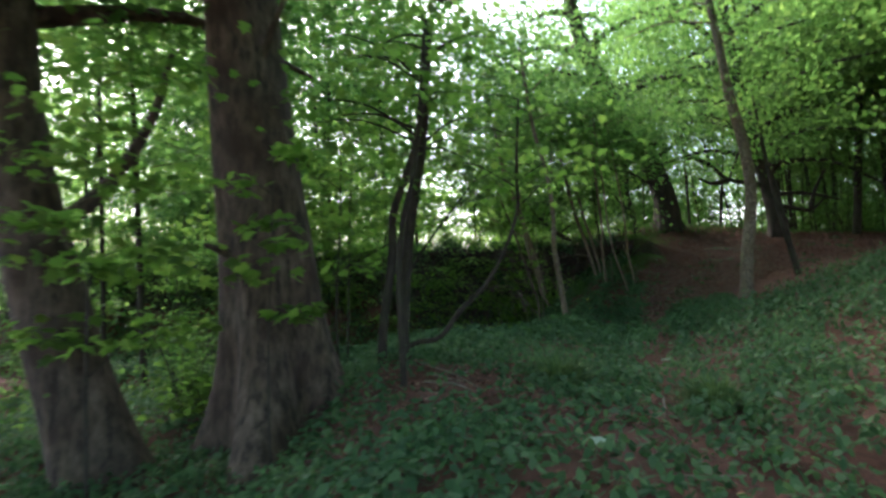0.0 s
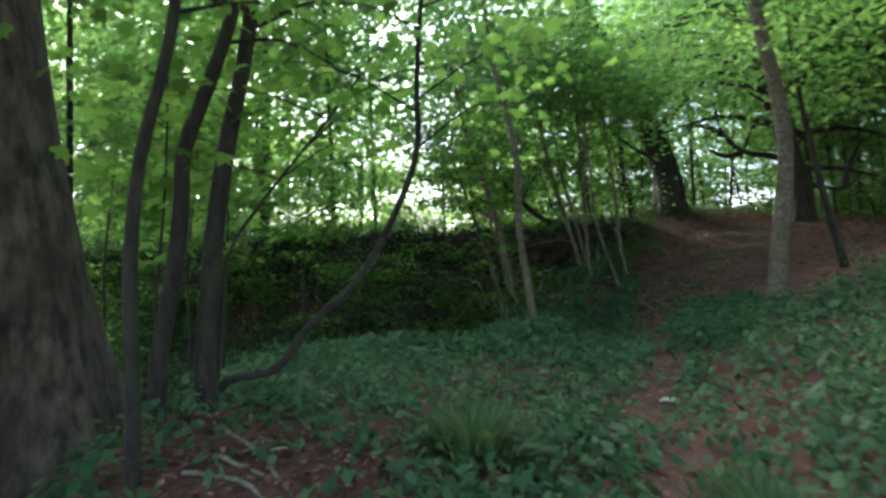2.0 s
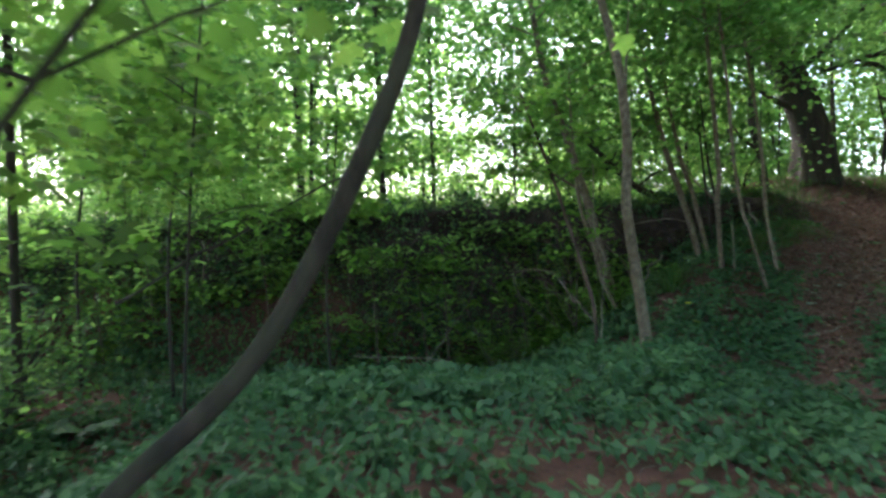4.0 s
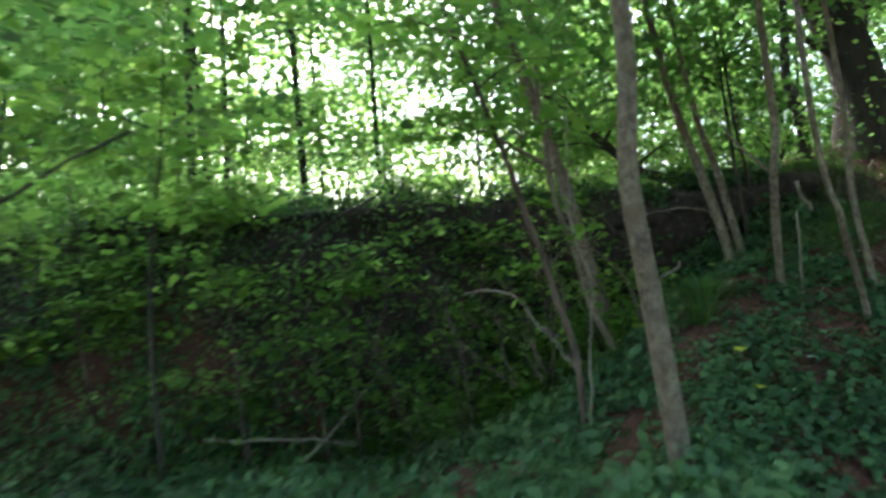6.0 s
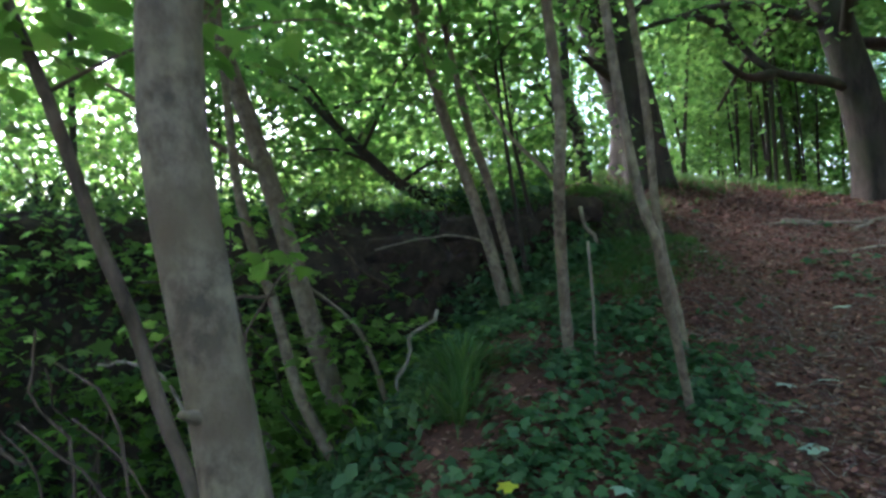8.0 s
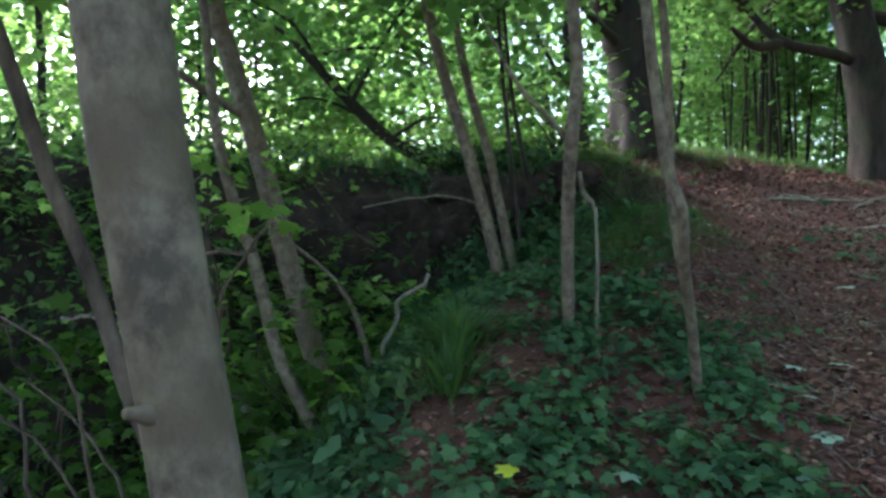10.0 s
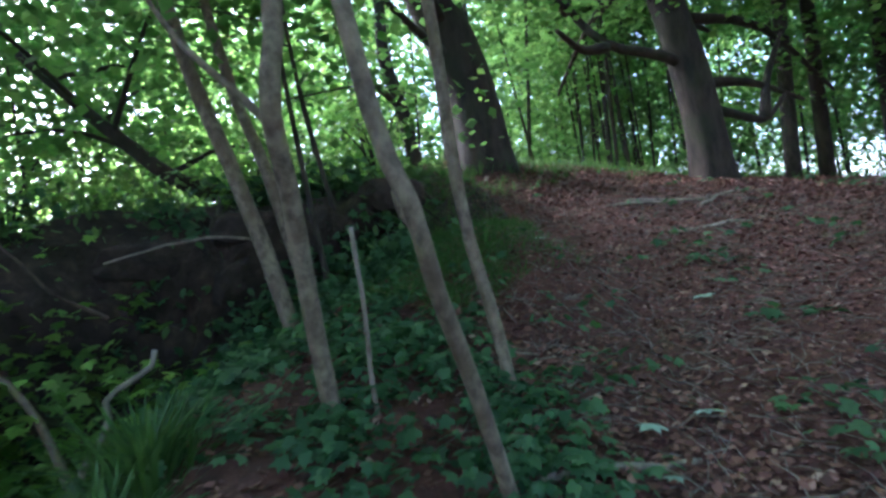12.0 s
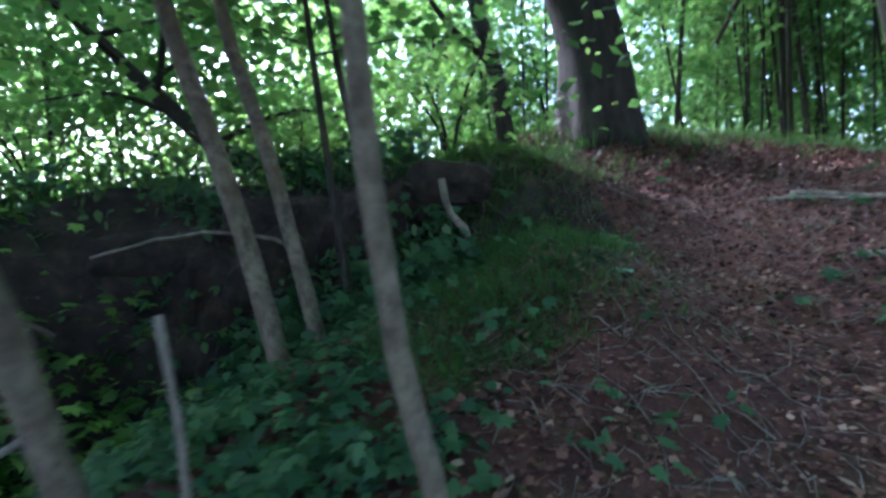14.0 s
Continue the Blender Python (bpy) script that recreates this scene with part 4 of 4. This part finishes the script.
litter(5000, -2.6, 0.3, -3.2, -0.9, 0.025, 0.06, 0.7)
litter(90000, 2.4, 9.5, 3.6, 10.3, 0.014, 0.04)
litter(26000, 5.0, 14, 8.5, 12.5, 0.025, 0.055, 0.5)
litter(16000, 9, 14, 3.6, 10, 0.025, 0.055, 0.6)


def twigs(name, label, n, keep, x0, x1, y0, y1, l0, l1, r0, lift, material, steep=0.12):
    verts, faces = [], []
    made = 0
    rt = random.Random(3)
    while made < n:
        x, y = rt.uniform(x0, x1), rt.uniform(y0, y1)
        if rt.random() > keep(x, y):
            continue
        made += 1
        a, ln, up = rt.uniform(0, 6.283), rt.uniform(l0, l1), rt.gauss(0, steep)
        p = []
        for k in range(3):
            s = (k / 2 - 0.5) * ln
            px, py = x + math.cos(a + 0.3 * k) * s, y + math.sin(a + 0.3 * k) * s
            p.append((px, py, hz(px, py) + rt.uniform(0.3, 1) * lift + 0.004 + abs(up) * (s + ln / 2)))
        v, f = tube(p, [r0 * rt.uniform(0.6, 1.4), r0 * 0.4], 4, 0.0, 0)
        o = len(verts)
        verts += v
        faces += [tuple(i + o for i in q) for q in f]
    tagged(new(name, mesh_from(name, verts, faces, material)), label, "twigs", kind="stuff")


twigs("fallen_twigs", "pale dry twigs lying on the leaf litter", 1500, lambda x, y: float(bare(x, y)) * 0.9 + 0.08, -1, 11, -4, 10.5, 0.05, 0.3, 0.0028, 0.012, DEADWOOD)
twigs("slope_twigs", "short dry twigs and stalks scattered on the slope", 2600, lambda x, y: float(bare(x, y)), 3.2, 8.5, 3.8, 9.5, 0.06, 0.24, 0.0029, 0.012, DEADWOOD)
twigs("brushwood", "tangle of dead brushwood in the hollow", 110, lambda x, y: float(step(0.5, 1.2, rim(x, y)) * (1 - step(3.6, 4.6, rim(x, y)))), -4.5, 1.2, 5.2, 9, 0.4, 1.2, 0.005, 0.06, BARK_SYC, 0.4)


def stick(name, label, pts, r0, r1, material=None, rest=False, category="branch"):
    pts = [np.array(p, float) for p in pts]
    if rest:
        for p in pts:
            p[2] = hz(p[0], p[1]) + r0 * 0.7
    o = pts[0]
    jag = random.Random(int(abs(o[0] * 1000)))
    path = spline([p - o for p in pts], 3 * len(pts))
    path[1:-1] += np.array([[jag.gauss(0, r0 * (0.45 if rest else 1.0)) for _ in range(3)] for _ in path[1:-1]])
    v, f = tube(path, [r0, r1], 8, 0.18, 2)
    ob = new(name, mesh_from(name, v, f, material or DEADWOOD))
    ob.location = o
    tagged(ob, label, category)
    return ob


G = "bare grey dead branch leaning in the hollow"
stick("dead_branch", "long straight dead pole leaning across the hollow", [(-0.1, 8.7, 0.5), (-0.82, 6.76, -0.3), (-1.43, 4.84, -0.5)], 0.013, 0.02)
stick("dead_branch", G, [(-0.47, 6.98, 0.34), (0.07, 6.99, -0.02), (0.73, 7.0, -0.6)], 0.007, 0.012, BARK_SYC)
stick("dead_branch", G, [(0.17, 7.0, 1.14), (0.18, 7.0, 0.8), (0.36, 7.0, 0.58), (0.48, 7.0, -0.04), (0.6, 7.0, -0.5)], 0.005, 0.009, BARK_SYC)
stick("dead_branch", G, [(-0.04, 6.98, -0.17), (0.47, 7.0, -0.28), (0.7, 7.0, -0.55)], 0.005, 0.008, BARK_SYC)
stick("dead_branch", G, [(0.67, 7.52, 1.02), (1.07, 7.53, 0.93), (1.34, 7.53, 0.48), (1.6, 7.53, -0.1)], 0.005, 0.009, BARK_SYC)
stick("dead_branch", G, [(1.28, 7.54, 1.77), (1.38, 7.54, 1.43), (1.66, 7.54, 1.06), (1.85, 7.5, 0.2)], 0.005, 0.009, BARK_SYC)
stick("dead_branch", "pale barkless forked branch on the bank", [(-4.83, 7.87, 1.59), (-4.59, 7.87, 1.03), (-4.31, 7.88, 0.67), (-4.0, 7.9, 0.3)], 0.02, 0.035)
stick("dead_branch", "pale barkless branch stub on the bank", [(-4.54, 7.88, 1.5), (-4.59, 7.87, 1.02)], 0.014, 0.02)
stick("dead_branch", "pale barkless branch on the bank", [(-5.45, 7.85, 1.57), (-5.19, 7.86, 1.21), (-5.09, 7.85, 0.72), (-4.9, 7.8, 0.2)], 0.02, 0.03)
stick("dead_branch", "pale barkless branch on the bank", [(-5.6, 7.85, 1.5), (-5.4, 7.85, 0.83), (-5.11, 7.85, 0.31), (-4.9, 7.8, -0.1)], 0.02, 0.03)
stick("dead_branch", "crooked pale dead branch at the hollow's edge", [(2.86, 7.12, 1.25), (2.83, 7.13, 1.15), (2.7, 7.17, 1.11), (2.6, 7.1, 0.9), (2.4, 7.05, 0.35)], 0.014, 0.018)
stick("log", "short pale broken log in the hollow", [(1.45, 7.3, 0.62), (1.7, 7.28, 0.32), (1.95, 7.25, 0.05)], 0.035, 0.03, category="log")
stick("dead_branch", "thin pale twig reaching from the bank", [(2.7, 8.5, 1.76), (3.2, 8.3, 1.86), (3.62, 8.25, 1.83), (3.9, 8.6, 1.7)], 0.007, 0.014)
stick("vine", "thin pale climbing stem hanging beside a sapling", [(1.36, 5.21, 2.4), (1.39, 5.21, 1.56), (1.41, 5.2, 1.45), (1.46, 5.18, 1.28), (1.49, 5.17, 1.14), (1.46, 5.18, 0.9), (1.42, 5.15, 0.2)], 0.006, 0.008, category="vine")
stick("dead_branch", "thin broken pale stem standing at the crest", [(4.62, 7.98, 2.1), (4.67, 7.97, 1.95), (4.74, 7.94, 1.7), (4.77, 7.91, 1.1)], 0.02, 0.026)
stick("dead_branch", "broken upright dead stick among the seedlings", [(3.45, 6.03, 1.66), (3.47, 6.05, 1.3), (3.5, 6.08, 0.6)], 0.008, 0.011)
for p in ([(0.83, 5.84, 1.22), (1.0, 5.77, 1.09), (1.15, 5.7, 0.5)], [(0.7, 5.83, 1.0), (0.94, 5.79, 0.77), (1.2, 5.72, 0.35)], [(0.84, 6.04, 0.95), (1.0, 5.98, 0.81), (1.25, 5.9, 0.4)], [(0.3, 6.1, 1.3), (0.5, 6.0, 0.7), (0.6, 5.9, 0.0)], [(-0.4, 6.6, 1.0), (-0.2, 6.4, 0.4), (0.1, 6.2, -0.3)]):
    stick("dead_branch", "thin grey dead stem in the hollow", p, 0.005, 0.008, BARK_SYC)
stick("dead_branch", "long thin dark branch slanting over the hollow", [(-1.46, 4.6, 2.32), (-2.22, 4.6, 1.97), (-2.85, 4.6, 1.61), (-3.45, 4.6, 1.31), (-4.38, 4.6, 0.78)], 0.012, 0.02, BARK_DARK)
stick("dead_branch", "pale broken branch lying out of the hollow", [(0.6, 7.55, 1.0), (0.72, 7.4, 1.03), (0.95, 7.0, 1.03), (1.09, 6.79, 1.0), (1.3, 6.55, 0.7), (1.6, 6.3, 0.3)], 0.009, 0.014)
stick("dead_branch", "dark forked stem standing on the bank", [(-0.19, 6.9, 2.11), (-0.97, 6.9, 1.61), (-1.23, 6.9, 0.9), (-1.3, 6.9, 0.45), (-1.38, 6.9, -0.21)], 0.012, 0.016, BARK_DARK)
stick("dead_branch", "pale dry stalks lying in the hollow", [(-1.92, 6.4, -0.18), (-1.46, 6.4, -0.2), (-1.03, 6.4, -0.2), (-0.49, 6.4, -0.28)], 0.008, 0.011)
stick("dead_branch", "thin bare grey stem against the bank", [(0.78, 7.9, 1.54), (1.18, 7.9, 1.48), (1.36, 7.9, 1.36), (1.53, 7.9, 0.91), (1.63, 7.9, -0.14)], 0.008, 0.014, BARK_SYC)
stick("dead_branch", "leaning bare grey stem against the bank", [(1.18, 7.9, 2.11), (1.37, 7.9, 1.43), (1.53, 7.9, 0.91), (1.71, 7.9, 0.0)], 0.008, 0.014, BARK_SYC)
stick("dead_branch", "thin bare grey stem against the bank", [(1.38, 7.9, 1.77), (1.47, 7.9, 1.35), (1.6, 7.9, 0.75)], 0.008, 0.014, BARK_SYC)
stick("dead_branch", "thin bare grey stem against the bank", [(2.2, 7.9, 1.91), (2.51, 7.9, 1.53), (2.69, 7.9, 1.41)], 0.008, 0.014, BARK_SYC)
stick("dead_branch", "crooked bare grey stem against the bank", [(0.19, 7.9, 0.97), (0.25, 7.9, 0.66), (0.47, 7.9, 0.43), (0.51, 7.9, -0.17), (0.86, 7.9, -0.86)], 0.008, 0.014, BARK_SYC)
stick("dead_branch", "thin crooked grey stem tangled in the hollow", [(-0.12, 5.9, 1.38), (-0.08, 5.9, 1.15), (-0.13, 5.9, 0.93), (-0.21, 5.9, 0.66)], 0.006, 0.009, BARK_SYC)
stick("dead_branch", "thin crooked grey stem tangled in the hollow", [(0.43, 5.9, 1.2), (0.45, 5.9, 0.79), (0.61, 5.9, 0.61), (0.96, 5.9, 0.31)], 0.006, 0.009, BARK_SYC)
stick("dead_branch", "thin crooked grey stem tangled in the hollow", [(0.75, 5.9, 1.35), (0.74, 5.9, 1.05), (0.86, 5.9, 0.88), (0.89, 5.9, 0.57), (0.99, 5.9, 0.28)], 0.006, 0.009, BARK_SYC)
stick("dead_branch", "thin crooked grey stem tangled in the hollow", [(1.28, 5.9, 1.62), (1.36, 5.9, 1.23), (1.43, 5.9, 0.96), (1.37, 5.9, 0.78)], 0.006, 0.009, BARK_SYC)
stick("dead_branch", "thin crooked grey stem tangled in the hollow", [(0.56, 5.9, 1.07), (0.54, 5.9, 0.98), (0.63, 5.9, 0.88), (0.71, 5.9, 0.81)], 0.006, 0.009, BARK_SYC)
stick("dead_branch", "thin crooked grey stem tangled in the hollow", [(1.18, 5.9, 1.24), (1.44, 5.9, 1.41), (1.7, 5.9, 1.45)], 0.006, 0.009, BARK_SYC)
stick("dead_branch", "thin crooked grey stem tangled in the hollow", [(1.77, 5.9, 1.58), (1.55, 5.9, 1.21), (1.56, 5.9, 0.94)], 0.006, 0.009, BARK_SYC)
stick("fallen_stick", "pale fallen stick on the leaf litter", [(3.75, 5.5, 0), (4.0, 5.42, 0), (4.3, 5.34, 0)], 0.017, 0.01, rest=True)
stick("fallen_stick", "pale fallen stick across the path", [(3.5, 4.5, 0), (3.8, 4.45, 0), (4.1, 4.5, 0)], 0.014, 0.01, rest=True)
stick("fallen_stick", "pale fallen stick beside the path", [(4.3, 4.3, 0), (4.6, 4.2, 0), (4.9, 3.9, 0)], 0.016, 0.01, rest=True)
for k, p in enumerate(([(7.2, 8.2, 0), (7.9, 7.9, 0), (8.4, 7.5, 0)], [(7.5, 8.3, 0), (8.0, 7.8, 0), (8.2, 7.3, 0)], [(7.7, 7.6, 0), (8.3, 7.7, 0), (8.9, 7.6, 0)], [(6.7, 7.2, 0), (7.2, 7.0, 0), (7.6, 6.6, 0)])):
    stick("fallen_stick", "dead branch in a pile on the slope", p, 0.02, 0.012, rest=True)
for p in ([(-1.73, -1.15, 0), (-1.4, -1.5, 0), (-1.13, -1.9, 0)], [(-1.73, -1.71, 0), (-1.45, -1.8, 0), (-1.16, -2.04, 0)], [(-1.61, -1.57, 0), (-1.3, -1.75, 0)], [(-2.15, -1.97, 0), (-1.58, -2.05, 0)], [(-2.09, -2.47, 0), (-1.37, -2.58, 0)], [(-0.33, -4.31, 0), (0.28, -4.19, 0)], [(0.83, -1.8, 0), (0.6, -2.4, 0), (0.33, -2.97, 0)]):
    stick("fallen_stick", "brown fallen stick on the woodland floor", p, 0.014, 0.009, rest=True)

# stones in the face of the bank
def rock(x, z, sx, sy, sz, turn, seed):
    bm = bmesh.new()
    bmesh.ops.create_icosphere(bm, subdivisions=3, radius=1)
    for v in bm.verts:
        c = v.co.copy()
        m = max(abs(c.x), abs(c.y), abs(c.z))
        v.co = c.lerp(c / m, 0.6)
        v.co *= 1 + 0.16 * noise.noise(c * 1.8 + Vector((seed, 0, 0))) + 0.06 * noise.noise(c * 5 + Vector((0, seed, 0)))
        v.co = Vector((v.co.x * sx, v.co.y * sy, v.co.z * sz))
    me = bpy.data.meshes.new("rock")
    bm.to_mesh(me)
    bm.free()
    # same shade-darkened colour as the bank face
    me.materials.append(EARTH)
    ob = new("rock", me)
    ob.matrix_world = pose(x, float(wall_line(x)) - 0.12, z, 6 * math.sin(seed), 5 * math.cos(seed * 2), turn)
    tagged(ob, "weathered brown block of rock set in the earth bank", "rock", "rocks in the bank")


for k, (x, z, sx, sz) in enumerate(((2.0, 1.0, 0.3, 0.2), (2.55, 1.35, 0.34, 0.2), (3.05, 1.1, 0.26, 0.22), (3.0, 1.75, 0.4, 0.16), (3.6, 1.55, 0.24, 0.2), (3.75, 1.95, 0.36, 0.14), (4.3, 1.8, 0.26, 0.18), (1.4, 1.4, 0.34, 0.22), (0.8, 0.9, 0.3, 0.22), (4.75, 2.1, 0.25, 0.14))):
    rock(x, z, sx, 0.24, sz, 12 * math.sin(k * 2.1), k * 1.7)

# roots that hang out of the bank's end
rr_ = random.Random(9)
for k in range(16):
    x = 3.4 + 1.9 * k / 16 + rr_.uniform(-0.05, 0.05)
    y = float(wall_line(x)) - 0.22
    z = hz(x, y - 0.5) + 0.1
    t = 2.1 + rr_.uniform(-0.1, 0.15)
    stick("root", "dark root hanging from the bank's undercut", [(x, y + 0.2, t), (x + rr_.uniform(-0.08, 0.08), y - 0.06, t - 0.25), (x + rr_.uniform(-0.12, 0.12), y - 0.05, (t + z) / 2), (x + rr_.uniform(-0.15, 0.15), y - 0.1, z)], 0.012, 0.006, BARK_DARK, category="root")


# ---- single leaves and tufts ----
def fallen_leaf(x, y, size, yaw, material, label, up=0.03):
    me = scatter("fallen_leaf", PALMATE, PALM_F, np.zeros((1, 3)), np.array([size]), np.array([yaw]), np.array([0.15]), np.array([0.1]), material)
    ob = new("fallen_leaf", me)
    ob.location = (x, y, hz(x, y) + up)
    tagged(ob, label, "leaf", "fallen green leaves")


for k, (x, y, s) in enumerate(((3.95, 5.05, 0.12), (4.3, 5.5, 0.11), (4.5, 5.48, 0.1), (5.6, 6.2, 0.13), (5.0, 7.7, 0.1), (3.04, 5.2, 0.12), (3.6, 4.95, 0.08), (1.82, 0.06, 0.16), (5.1, 6.9, 0.1), (4.1, 5.3, 0.07), (-1.3, -1.5, 0.1))):
    fallen_leaf(x, y, s, k * 1.7, LEAF_PALE, "pale green upturned sycamore leaf on the litter", 0.04)
fallen_leaf(-0.62, -4.02, 0.14, 0.5, LEAF_PALE, "pale green upturned sycamore leaf on the woodland floor", 0.12)
fallen_leaf(2.54, 5.2, 0.09, 0.5, LEAF_YELLOW, "yellow fallen leaf among the seedlings", 0.16)
fallen_leaf(2.5, 4.9, 0.1, 2.5, LEAF_YELLOW, "yellow-green leaf among the seedlings", 0.12)


def tuft(x, y, n, ln, material, label, wide=0.07):
    a = rng.uniform(0, 6.283, n)
    d = np.abs(rng.normal(0, wide, n))
    pos = np.stack([-np.sin(a) * d, np.cos(a) * d, 0 * a], 1)
    me = scatter("grass_tuft", BLADE, BLADE_F, pos, rng.uniform(ln * 0.5, ln, n), a, rng.normal(0.95, 0.3, n), rng.normal(0, 0.2, n), material)
    ob = new("grass_tuft", me)
    ob.location = (x, y, hz(x, y) - 0.01)
    tagged(ob, label, "grass", "grass tufts")


tuft(2.75, 6.3, 260, 0.42, LEAF_GRASS, "arching green grass tuft on the slope")
tuft(2.6, 6.0, 160, 0.35, LEAF_GRASS, "arching green grass tuft on the slope")
tuft(-0.1, -1.15, 900, 0.42, LEAF_IVY, "dark green grass tuft on the woodland floor", 0.17)
tuft(1.1, -2.4, 800, 0.38, LEAF_IVY, "dark green grass tuft beside the path", 0.16)
